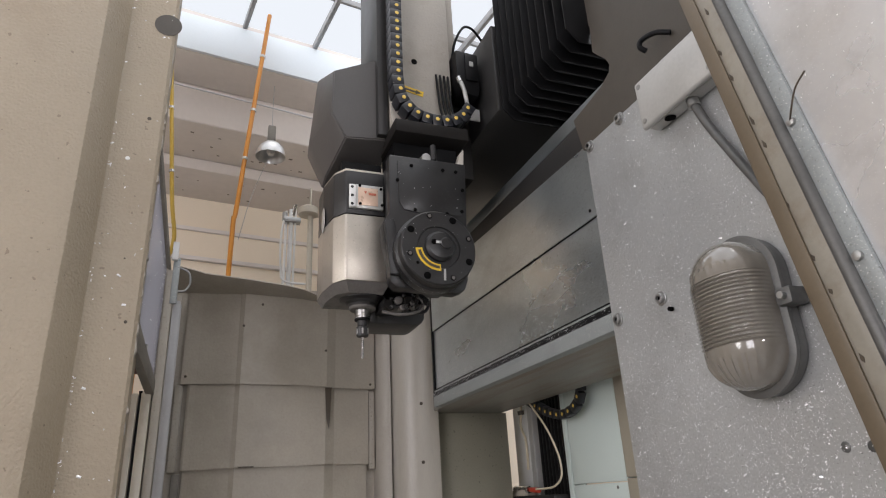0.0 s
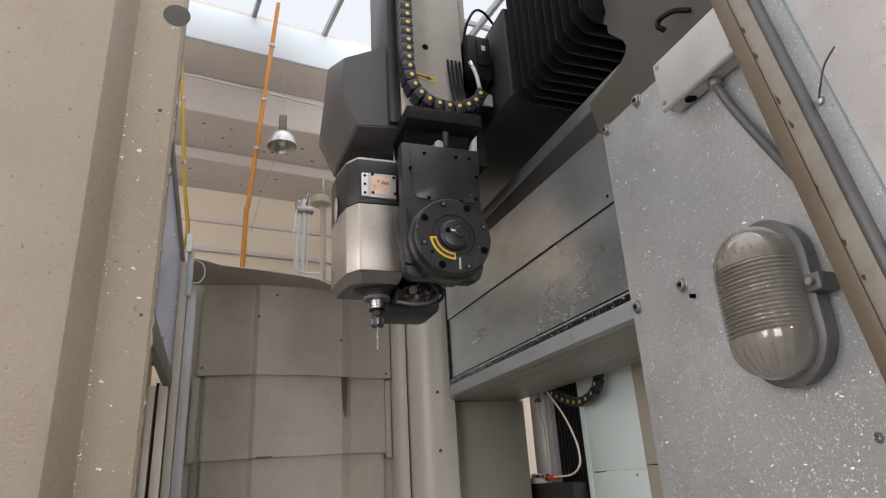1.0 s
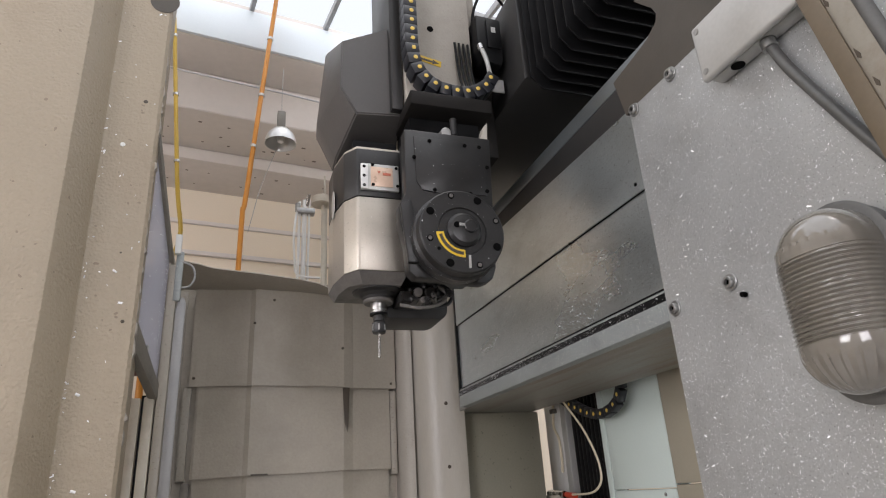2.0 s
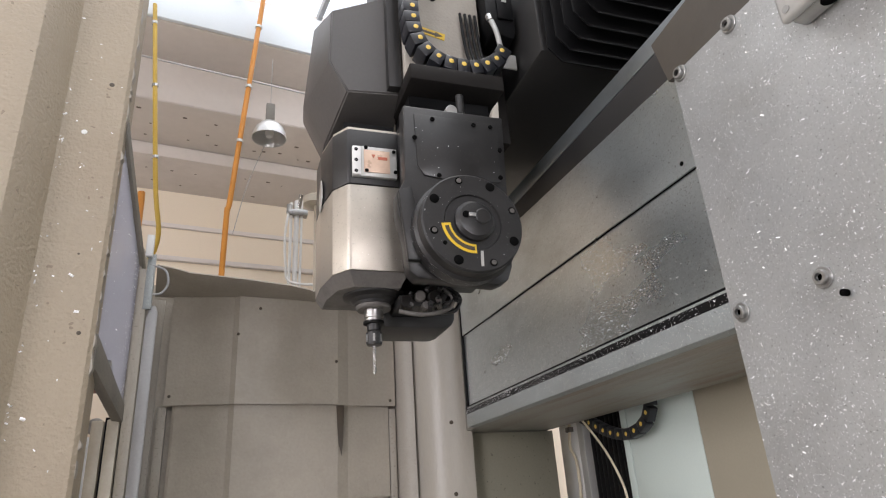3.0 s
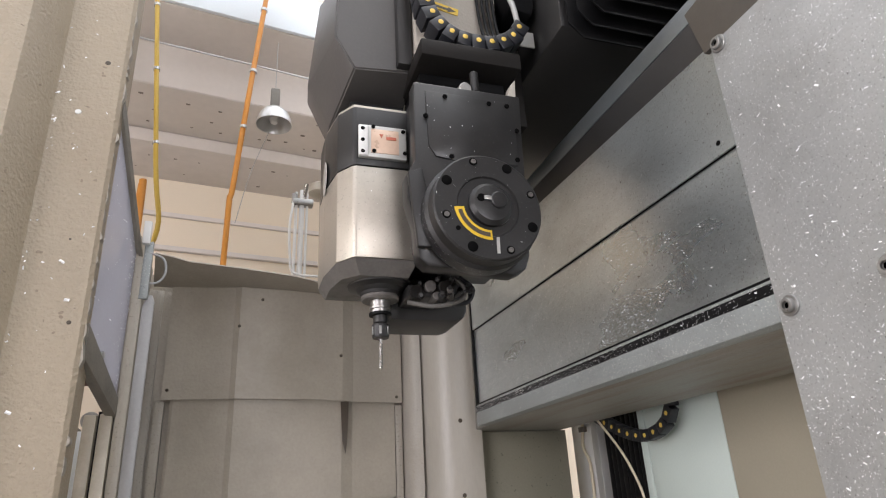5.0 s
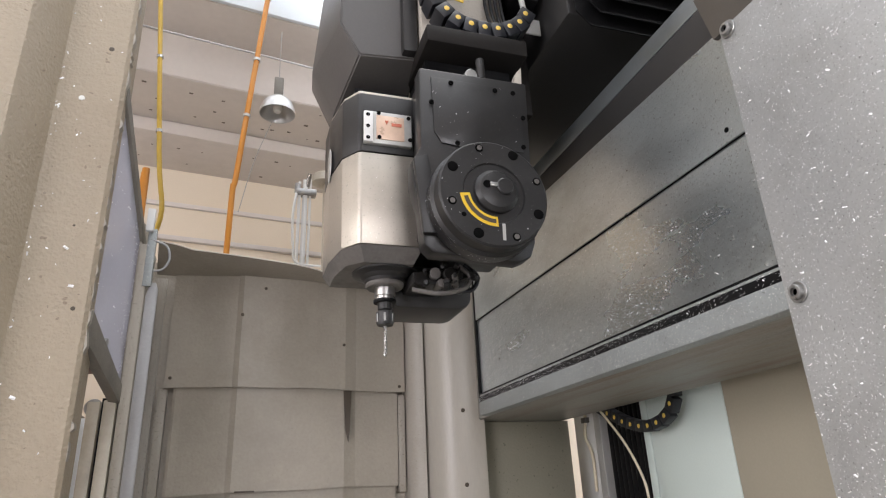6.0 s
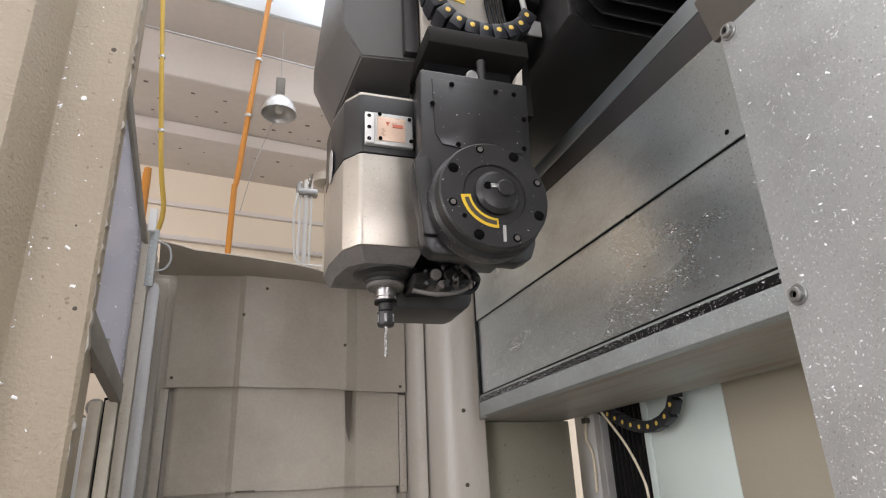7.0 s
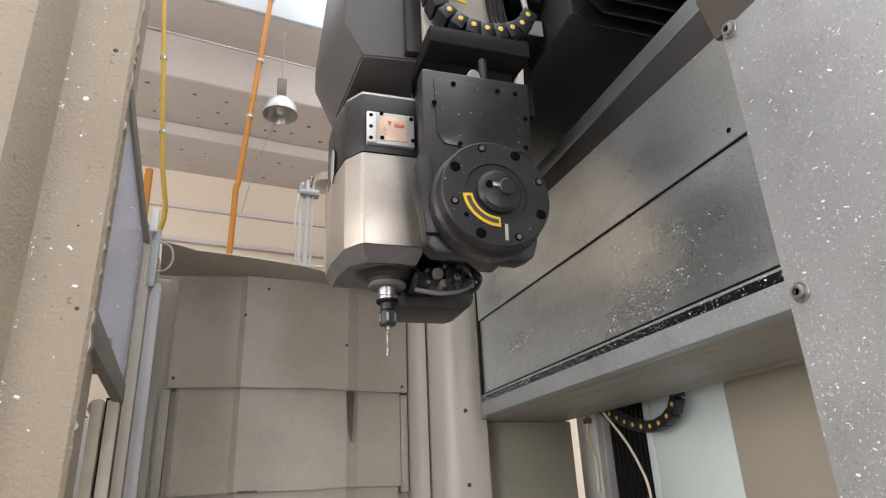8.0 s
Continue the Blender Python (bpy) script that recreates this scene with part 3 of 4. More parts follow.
# window leaf of the door, standing along the left side
leaf = thing("door_leaf", "open enclosure door leaf with a hazy lilac window splashed with chips", "door", (-0.26, 1.4, 1.71))
AJAR = Matrix.Translation((-0.264, 1.632, 0)) @ pose(0, 0, 0, 0, 0, -13.3) @ Matrix.Translation((0.264, -1.632, 0))


def ajar(bm):
    bmesh.ops.transform(bm, matrix=AJAR, verts=bm.verts)
    return bm


part("bottom_rail", ajar(prism([(1.632, 1.688), (1.632, 1.726), (1.414, 1.869), (1.414, 1.797)], "x", -0.276, -0.252, 0.002)), DARKBAR, leaf, "grimy dark bottom rail")
part("top_rail", ajar(prism([(1.632, 2.072), (1.632, 2.104), (1.414, 2.422), (1.414, 2.378)], "x", -0.276, -0.252, 0.002)), DARKBAR, leaf, "grimy dark top rail")
part("stile", ajar(prism([(1.632, 1.727), (1.632, 2.071), (1.612, 2.100), (1.612, 1.740)], "x", -0.274, -0.255, 0.002)), POST, leaf)
part("window_pane", ajar(prism([(1.615, 1.737), (1.615, 2.096), (1.414, 2.380), (1.414, 1.867)], "x", -0.266, -0.261)), PANE, leaf, "hazy lilac plastic pane").visible_shadow = False
part("catch", ajar(rod((-0.261, 1.50, 1.82), (-0.253, 1.50, 1.82), 0.008)), BOLT, leaf)

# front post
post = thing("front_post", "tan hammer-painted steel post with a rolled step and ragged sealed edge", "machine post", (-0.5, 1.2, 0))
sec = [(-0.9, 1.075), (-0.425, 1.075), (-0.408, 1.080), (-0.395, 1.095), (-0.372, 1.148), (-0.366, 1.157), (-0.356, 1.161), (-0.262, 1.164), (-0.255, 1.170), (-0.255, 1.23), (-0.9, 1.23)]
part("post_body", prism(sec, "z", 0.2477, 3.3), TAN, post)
rng = random.Random(8)
z = 1.3
while z < 3.1:
    h, w = rng.uniform(0.010, 0.045), rng.uniform(0.001, 0.005)
    if rng.random() < 0.6:
        part("sealant_scrap", prism([(z, 0), (z + h * 0.3, w), (z + h * 0.7, w * rng.uniform(0.4, 1)), (z + h, 0)], "y", 1.168, 1.185), POST, post).matrix_basis = Matrix(((0, 0, 1, -0.2552), (0, 1, 0, 0), (1, 0, 0, 0), (0, 0, 0, 1)))
    z += h + rng.uniform(0.0, 0.03)
# Dark disc stands in for a half-round notch cut into the edge.
part("plug", lathe([(0.034, 0), (0.034, 0.0015), (0.0, 0.0015)], (-0.275, 1.1635, 2.63), (0, -1, 0)), BRACKET, post, "dark disc put in for a half-round notch at the edge")
for x, z, s in ((-0.29, 2.33, 0.006), (-0.30, 1.95, 0.003), (-0.28, 1.80, 0.004), (-0.30, 2.62, 0.006), (-0.33, 1.7, 0.003), (-0.345, 2.1, 0.003)):
    part("chip_scar", lathe([(s, 0), (s * 0.7, 0.0008), (0, 0.001)], (x, 1.1635, z), (0, -1, 0), 9), BROWNINK, post)
part("paint_flake", lathe([(0.006, 0), (0.005, 0.002), (0, 0.002)], (-0.325, 1.1625, 2.21), (0, -1, 0), 7), WHITE, post, "pale loose flake")

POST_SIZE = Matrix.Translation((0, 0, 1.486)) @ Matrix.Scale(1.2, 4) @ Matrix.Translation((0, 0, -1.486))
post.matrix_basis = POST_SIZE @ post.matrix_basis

# column
col = thing("column", "grey-beige painted machine column with a rounded corner", "machine column", (0.7, 2.0, 0))
part("corner_round", prism([(0.474, 1.95), (0.474, 1.868), (0.478, 1.845), (0.488, 1.828), (0.502, 1.818), (0.516, 1.816), (0.518, 1.95)], "z", 0.3, 2.5), COLUMN, col)
face = [(0.5195, 1.86), (0.521, 1.838), (0.528, 1.815), (0.540, 1.796), (0.556, 1.779), (0.576, 1.765), (0.600, 1.755), (0.628, 1.749), (0.655, 1.747), (0.672, 1.747), (0.672, 2.3), (0.5195, 2.3)]
# Paler paint on this face carries the light beside the beam.
part("column_face", prism(face, "z", 0.3, 2.7), LITCOL, col, "smoothly rounded casting face")
part("lower_face", box(0.674, 0.968, 1.80, 2.3, 0.3, 1.6725, 0.003), OLIVEDARK, col, "olive painted lower face")
for z in (1.70, 1.50):
    part("screw", lathe([(0.006, 0), (0.006, 0.002), (0, 0.003)], (0.61, 1.7525, z), (0, -1, 0), 12), BROWNINK, col)

# crossbeam with its way covers
beam = thing("crossbeam", "steel crossbeam with overlapping way-cover plates sprinkled with chips", "machine beam", (0.8, 1.0, 1.672))
BY0, BY1 = 0.20, 1.672
part("beam_body", box(0.655, 0.955, BY0, 2.2, 1.673, 2.14, 0.004), UNDER, beam, "cast body with a grained brown underside")


def plate(z0a, z0b, z1a, z1b, x, t):
    """A cover plate whose lower and upper edges fall slightly from the far end to the near end."""
    bm = bmesh.new()
    vs = [bm.verts.new(p) for xx in (x, x + t) for p in ((xx, BY1, z0a), (xx, BY0, z0b), (xx, BY0, z1b), (xx, BY1, z1a))]
    for f in ((0, 1, 2, 3), (7, 6, 5, 4), (0, 4, 5, 1), (1, 5, 6, 2), (2, 6, 7, 3), (3, 7, 4, 0)):
        bm.faces.new([vs[i] for i in f])
    bmesh.ops.recalc_face_normals(bm, faces=bm.faces)
    bmesh.ops.bevel(bm, geom=list(bm.edges), offset=0.0008, segments=2, affect="EDGES")
    return bm


part("cover_plate", plate(1.730, 1.735, 1.955, 1.935, 0.641, 0.003), COVER, beam)
part("cover_plate", plate(1.944, 1.926, 2.135, 2.09, 0.636, 0.003), COVER, beam)
# Black strip draws the shadow gap where the upper plate overlaps.
part("joint_shadow", plate(1.9414, 1.9234, 1.9446, 1.9266, 0.6385, 0.002), RUBBER, beam, "dark strip put in for the shadow gap under the upper plate")
part("seal_backing", box(0.634, 0.650, BY0, BY1, 1.7265, 1.731, 0.001), GALV, beam)
part("seal_edge", box(0.633, 0.650, BY0, BY1, 1.7312, 1.7345, 0.001), RUBBER, beam)
part("seal_strip", box(0.631, 0.650, BY0, BY1, 1.712, 1.726, 0.002), RUBBER, beam, "black wiper strip packed with chips")
part("lip", box(0.630, 0.665, BY0, BY1, 1.674, 1.7115, 0.003), GALV, beam, "grey steel lip")
# Dark sloping strip stands for the shaded underside of the rail.
part("rail_shade_strip", prism([(0.641, 2.172), (0.70, 2.172), (0.70, 2.08), (0.656, 2.08)], "y", 0.33, 1.72, 0.001), DARK, beam, "dark strip put in for the shade below the rail")
part("top_rail", box(0.640, 0.70, 0.33, 1.72, 2.173, 2.212, 0.003), RAILST, beam, "ground steel guide rail")
part("end_seal", box(0.634, 0.655, 1.672, 1.682, 1.70, 2.14, 0.001), RUBBER, beam)
part("cover_screw", lathe([(0.004, 0), (0.004, 0.001), (0, 0.0015)], (0.636, 0.625, 1.95), (-1, 0, 0), 12), HOLE, beam)

# right-hand panel
panel = thing("enclosure_guard", "oily grey steel side panel screwed on, strewn with bright chips", "machine panel", (0.615, 0.0, 1.0))
part("sheet", box(0.615, 0.620, -1.1, 0.577, 0.6, 2.080, 0.0012), STEEL, panel)
for y, z in ((0.561, 2.072), (0.453, 2.074), (0.557, 1.685), (0.428, 1.688), (0.557, 1.25), (-0.3, 2.07)):
    socket_bolt(panel, (0.6148, y, z), (-1, 0, 0))
for y, z in ((0.155, 1.415), (0.12, 1.413)):
    part("plugged_hole", lathe([(0.007, 0), (0.006, 0.0006), (0, 0.0006)], (0.6149, y, z), (-1, 0, 0), 14), LAMPBODY, panel)
part("pin", rod((0.614, 0.405, 1.662), (0.606, 0.405, 1.662), 0.004), HOLE, panel)

# The plate's colour is darkened to hold the shade it stands in.
brk = thing("bracket_plate", "taupe bracket plate, darkened for shade, with a notched cut-out above the panel", "bracket", (0.625, 0.3, 2.08))
poly = [(0.616, 2.172), (0.596, 2.083), (-1.1, 2.083), (-1.1, 2.85), (0.80, 2.85), (0.66, 2.56), (0.515, 2.37), (0.505, 2.35), (0.510, 2.285), (0.495, 2.265), (0.47, 2.235), (0.462, 2.215), (0.468, 2.20), (0.50, 2.186)]
part("plate", prism(poly, "x", 0.6215, 0.630), BRACKET, brk)
part("hook", tube([(0.618, 0.28, 2.15), (0.60, 0.30, 2.16), (0.585, 0.32, 2.155), (0.58, 0.322, 2.14), (0.59, 0.318, 2.13)], 0.005, 10), RUBBER, brk, "black cable hook")
part("ledge", box(0.60, 0.622, -1.1, 0.24, 2.20, 2.215, 0.002), CREAM, brk)


def bulkhead_lamp(at):
    """Oval bulkhead lamp on a plane that faces -x: at is the middle of its back."""
    x, y, z = at
    t = thing("bulkhead_lamp", "oval grey bulkhead lamp with a ribbed smoky glass, unlit", "wall lamp", at)
    hw, hh = 0.065, 0.114

    def outline(k, grow=0.0):
        """Stadium outline of k points, long side upright, with the side's straight share."""
        s, r = hh - hw, hw + grow
        out = []
        half = k // 2
        for i in range(half):
            a = math.pi * i / (half - 1)
            out.append((r * math.cos(a), s + r * math.sin(a)))
        for i in range(half):
            a = math.pi + math.pi * i / (half - 1)
            out.append((r * math.cos(a), -s + r * math.sin(a)))
        return out

    def shell(layers, k=56):
        bm = bmesh.new()
        rings = [[bm.verts.new((x - d, y + p, z + q)) for p, q in outline(k, g)] for d, g in layers]
        for a, b in zip(rings, rings[1:]):
            for i in range(k):
                j = (i + 1) % k
                bm.faces.new((a[i], a[j], b[j], b[i]))
        bm.faces.new(rings[0])
        bm.faces.new(rings[-1])
        bmesh.ops.recalc_face_normals(bm, faces=bm.faces)
        return bm

    part("base", shell([(0.0, -0.004), (0.002, 0.0), (0.016, 0.0), (0.018, -0.003)]), LAMPBODY, t)
    part("gasket_ring", shell([(0.018, -0.006), (0.019, 0.002), (0.026, 0.003), (0.028, -0.004)]), LAMPBODY, t)
    # ribbed glass: thick dome with ridges round its long axis
    bm = bmesh.new()
    NU, NV = 300, 40
    s0, r0, depth = hh - hw, hw - 0.007, 0.062
    grid = []
    for i in range(NU + 1):
        u = i / NU
        row = []
        for j in range(NV + 1):
            a = math.pi * j / NV
            if 0.2 < u < 0.8:
                q = s0 * (1 - 2 * (u - 0.2) / 0.6)
                lat, fan = 1.0, 0.0
            else:
                e = (0.2 - u) / 0.2 if u <= 0.2 else (u - 0.8) / 0.2
                q = (s0 + r0 * math.sin(e * math.pi / 2)) * (1 if u <= 0.2 else -1)
                lat, fan = math.cos(e * math.pi / 2), e
            p = r0 * lat * math.cos(a)
            d = depth * (max(lat, 0) ** 0.65) * (math.sin(a) ** 0.55)
            rib = 0.0024 * math.cos(2 * math.pi * q / 0.0056) if abs(q) < s0 else 0.0016 * math.cos(a * 30) * min(1, fan * 4) * max(lat, 0.25)
            rib *= math.sin(a) ** 0.5 * (0 if u < 0.16 else 1)
            row.append(bm.verts.new((x - 0.027 - d - rib, y + p * (1 + rib * 4), z + q)))
        grid.append(row)
    for i in range(NU):
        for j in range(NV):
            bm.faces.new((grid[i][j], grid[i + 1][j], grid[i + 1][j + 1], grid[i][j + 1]))
    bmesh.ops.remove_doubles(bm, verts=bm.verts, dist=0.00002)
    bmesh.ops.recalc_face_normals(bm, faces=bm.faces)
    part("glass", bm, GLASS, t, "smoky ribbed glass dome")
    part("reflector", shell([(0.0285, -0.010), (0.031, -0.012)]), GRIME, t, "dull inner reflector")
    part("bulb", lathe([(0, -0.05), (0.018, -0.045), (0.024, -0.02), (0.02, 0.01), (0.013, 0.04), (0.013, 0.07)], (x - 0.052, y, z), (0, 0, 1), 20), WHITE, t, "white unlit bulb")
    for dz in (0.005,):
        part("clamp_lug", box(x - 0.036, x - 0.004, y - hw - 0.022, y - hw + 0.004, z + dz - 0.012, z + dz + 0.012, 0.004), LAMPBODY, t)
        part("clamp_screw", rod((x - 0.044, y - hw - 0.011, z + dz), (x - 0.034, y - hw - 0.011, z + dz), 0.005), BOLT, t)
    return t


bulkhead_lamp((0.6145, 0.232, 1.602))

jb = thing("junction_box", "grey cast alloy junction box with screwed lid and hose", "junction box", (0.60, 0.27, 2.0))
part("box_body", box(0.588, 0.6145, 0.165, 0.345, 1.969, 2.062, 0.005), CAST_BOX, jb)
part("lid", box(0.574, 0.587, 0.162, 0.348, 1.966, 2.065, 0.006, 3), CAST_BOX, jb)
for y, z in ((0.335, 2.052), (0.335, 1.979), (0.175, 2.052), (0.175, 1.979)):
    part("lid_screw", lathe([(0.005, 0), (0.005, 0.001), (0, 0.001)], (0.5738, y, z), (-1, 0, 0), 14), BOLT, jb)
part("knockout", lathe([(0.010, 0), (0.010, 0.001), (0, 0.001)], (0.599, 0.300, 1.9685), (0, 0, -1), 20), HOLE, jb, "dark knockout hole")
part("gland", rod((0.600, 0.245, 1.969), (0.600, 0.243, 1.954), 0.011), BOLT, jb)
part("conduit_hose", tube([(0.600, 0.243, 1.958), (0.601, 0.225, 1.905), (0.604, 0.188, 1.82), (0.605, 0.15, 1.74), (0.605, 0.11, 1.66)], 0.0075, 12), LAMPBODY, jb, "ribbed grey cable hose")
jb.location.y += 0.004
jb.location.z += 0.010

# door rail and door sheet beside the panel
TILT = Matrix.Translation((0, 0.1357, 1.8)) @ pose(0, 0, 0, -9.0) @ Matrix.Translation((0, -0.14, -1.8))


def lean(bm):
    bmesh.ops.transform(bm, matrix=TILT, verts=bm.verts)
    return bm


rail = thing("door_rail", "cream and tan painted vertical door rail with chipped paint", "door rail", (0.57, 0.1, 0.8))
part("tan_flange", lean(box(0.555, 0.5585, 0.118, 0.142, 0.7, 2.9, 0.001)), RAILTAN, rail, "tan flange with a bright worn edge")
part("cream_web", lean(box(0.5585, 0.562, 0.092, 0.119, 0.7, 2.9, 0.001)), RAILCREAM, rail, "cream painted web")
part("round_edge", lean(rod((0.560, 0.084, 0.7), (0.560, 0.084, 2.9), 0.0085)), LAMPBODY, rail, "dark rolled edge")
part("grey_strip", lean(box(0.560, 0.568, 0.052, 0.076, 0.7, 2.9, 0.001)), GALV, rail, "scuffed grey strip")
rng = random.Random(3)
for i in range(9):
    z = 1.5 + i * 0.07 + rng.uniform(-0.02, 0.02)
    y = 0.112 + rng.uniform(-0.006, 0.006)
    part("paint_chip", lean(prism([(y, z), (y + 0.003, z + 0.004), (y + 0.002, z + rng.uniform(0.008, 0.02)), (y - 0.002, z + 0.006)], "x", 0.5578, 0.5584)), BROWNINK, rail)
for z in (1.80, 1.60, 1.42):
    w = lean(lathe([(0.006, 0), (0.006, 0.005), (0.004, 0.006), (0, 0.006)], (0.560, 0.066, z), (-1, 0, 0), 14))
    part("screw", w, BOLT, rail)
part("stray_wire", lean(tube([(0.556, 0.066, 1.80), (0.548, 0.052, 1.808), (0.545, 0.034, 1.826), (0.545, 0.014, 1.836)], 0.0013, 6)), BROWNINK, rail, "bent stray wire end")
sheet = thing("door_sheet", "shiny grey sliding-door sheet scattered with chips", "sliding door", (0.57, -0.5, 0.8))
part("sheet", lean(box(0.566, 0.569, -1.0, 0.052, 0.7, 2.9, 0.001)), DOORSHEET, sheet)

# ---- milling head ----
head = thing("milling_head", "black and nickel milling head with swivel disc and fitted drill", "milling head", (0.3, 1.0, 1.7))
gear = part("gear_housing", prism([(0.256, 2.178), (0.460, 2.178), (0.452, 1.99), (0.446, 1.862), (0.436, 1.836), (0.415, 1.826), (0.268, 1.832), (0.254, 1.845), (0.250, 1.90), (0.238, 1.95), (0.238, 1.99), (0.254, 2.02)], "y", 0.88, 0.915, 0.004), BLACK, head)
part("gear_case", box(0.262, 0.440, 0.916, 1.07, 1.872, 2.172, 0.006), BLACK, head)
part("cover_plate", prism([(0.276, 2.160), (0.330, 2.160), (0.445, 2.158), (0.440, 2.03), (0.33, 2.025), (0.29, 2.03), (0.278, 2.05)], "y", 0.8775, 0.882, 0.0012), BLACK, gear, "flat black cover plate")
for x, z in ((0.275, 2.107), (0.312, 2.152), (0.318, 2.032), (0.43, 2.15), (0.445, 2.10), (0.44, 2.04), (0.395, 2.15), (0.40, 2.03)):
    part("plate_screw", lathe([(0.0045, 0), (0.0045, 0.002), (0.002, 0.0025), (0, 0.001)], (x, 0.8778, z), (0, -1, 0), 12), HOLE, gear)
part("side_scoop", prism([(0.238, 1.99), (0.262, 2.0), (0.285, 1.86), (0.250, 1.86)], "y", 0.868, 0.879, 0.002), BLACK, gear)
DX, DZ = 0.352, 1.914
disc = part("swivel_disc", lathe([(0.094, 0), (0.096, 0.006), (0.096, 0.030), (0.093, 0.034), (0.091, 0.036), (0.091, 0.058), (0.088, 0.061), (0.052, 0.061), (0.050, 0.058), (0.036, 0.058)], (DX, 0.879, DZ), (0, -1, 0), 72), BLACK, head)
part("hub", lathe([(0.037, 0.056), (0.036, 0.064), (0.030, 0.070), (0.020, 0.072), (0.0, 0.073)], (DX + 0.003, 0.879, DZ + 0.002), (0, -1, 0), 48), BLACK, disc)
part("hub_bore", lathe([(0.0062, 0.0712), (0.0062, 0.0738), (0.0, 0.0738)], (DX - 0.016, 0.879, DZ + 0.008), (0, -1, 0), 18), HOLE, disc)
part("hub_key", box(DX - 0.012, DX + 0.008, 0.803, 0.807, DZ + 0.004, DZ + 0.011, 0.001), BOLT, disc)
part("hub_boss", lathe([(0.014, 0.071), (0.014, 0.075), (0.012, 0.0765), (0, 0.077)], (DX + 0.013, 0.879, DZ + 0.006), (0, -1, 0), 28), BLACK, disc)
FY = 0.879 - 0.0612
for ang, rad, r in ((150, 0.077, 0.0085), (196, 0.073, 0.0068), (246, 0.077, 0.0085), (293, 0.078, 0.0068), (337, 0.078, 0.0085), (20, 0.079, 0.0068), (62, 0.079, 0.0085), (105, 0.079, 0.0068), (218, 0.067, 0.0038)):
    a = radians(ang)
    part("bolt_bore", lathe([(r, 0), (r, 0.0006), (r * 0.95, 0.0008), (0, 0.0008)], (DX + rad * math.cos(a), FY, DZ + rad * math.sin(a)), (0, -1, 0), 20), HOLE, disc)
    if r < 0.007 and rad > 0.07:
        part("bore_ring", lathe([(r * 0.62, 0.0008), (r * 0.62, 0.0022), (r * 0.35, 0.0022), (r * 0.35, 0.001)], (DX + rad * math.cos(a), FY, DZ + rad * math.sin(a)), (0, -1, 0), 16), GRIME, disc)


def arc_band(a0, a1, r0, r1, y, t=0.0007):
    k = 22
    pts = [(DX + r1 * math.cos(radians(a0 + (a1 - a0) * i / k)), DZ + r1 * math.sin(radians(a0 + (a1 - a0) * i / k))) for i in range(k + 1)]
    pts += [(DX + r0 * math.cos(radians(a1 + (a0 - a1) * i / k)), DZ + r0 * math.sin(radians(a1 + (a0 - a1) * i / k))) for i in range(k + 1)]
    return prism(pts, "y", y - t, y)


sticker = part("arc_sticker", arc_band(186, 272, 0.0415, 0.0575, FY), YELLOW, disc, "yellow curved sticker with a dark band")
part("arc_print", arc_band(192, 268, 0.0460, 0.0525, FY - 0.0009), BROWNINK, sticker)
part("index_mark", prism([(0.3605, 1.862), (0.3655, 1.862), (0.3645, 1.835), (0.3595, 1.835)], "y", FY - 0.0008, FY), CAST_BOX, disc, "pale index mark")
part("index_block", prism([(0.278, 1.968), (0.300, 1.985), (0.305, 1.978), (0.284, 1.960)], "y", 0.862, 0.879, 0.001), BLACK, gear)

spin = [(0.128, 1.13), (0.128, 1.06), (0.140, 0.985), (0.162, 0.953), (0.168, 0.95), (0.272, 0.95), (0.272, 1.13)]
upper = part("motor_housing", prism(spin, "z", 2.040, 2.158, 0.002), BLACK, head, "black motor housing")
lower = part("spindle_housing", prism(spin, "z", 1.868, 2.038, 0.002), SILVER, head, "brushed nickel spindle housing")
part("top_edge", prism([(0.131, 1.12), (0.131, 1.06), (0.143, 0.989), (0.165, 0.956), (0.27, 0.956), (0.27, 1.12)], "z", 2.158, 2.166, 0.001), SILVER, head)
bm = bmesh.new()
low = [(0.140, 1.12), (0.140, 1.06), (0.152, 1.0), (0.178, 0.975), (0.262, 0.975), (0.262, 1.12)]
hi = [(0.128, 1.13), (0.128, 1.06), (0.140, 0.985), (0.166, 0.951), (0.272, 0.951), (0.272, 1.13)]
va, vb = [bm.verts.new((x, y, 1.867)) for x, y in hi], [bm.verts.new((x, y, 1.845)) for x, y in low]
for i in range(6):
    j = (i + 1) % 6
    bm.faces.new((va[i], va[j], vb[j], vb[i]))
bm.faces.new(va)
bm.faces.new(vb)
bmesh.ops.recalc_face_normals(bm, faces=bm.faces)
part("bottom_bevel", bm, GRIME, head, "greasy grey underside")
part("side_badge", prism([(1.055 + 0.020 * math.cos(k * math.pi / 12), 2.06 + 0.034 * math.sin(k * math.pi / 12)) for k in range(24)], "x", 0.1265, 0.128), CAST_BOX, head, "oval light metal badge")
np_ = part("name_plate", box(0.171, 0.256, 0.940, 0.950, 2.052, 2.116, 0.0015), CAST_BOX, head, "screwed metal name plate with a faded peach label")
part("label", box(0.192, 0.242, 0.9385, 0.941, 2.060, 2.108, 0.0005), PEACH, np_)
part("hinge_strip", box(0.170, 0.186, 0.937, 0.942, 2.053, 2.113, 0.001), WHITE, np_, "white hinged edge")
for x, z in ((0.177, 2.106), (0.177, 2.083), (0.177, 2.060), (0.196, 2.112), (0.197, 2.063), (0.250, 2.108), (0.252, 2.064)):
    part("plate_screw", lathe([(0.0036, 0), (0.0036, 0.002), (0.0015, 0.0022), (0, 0.0012)], (x, 0.9385, z), (0, -1, 0), 12), HOLE, np_)
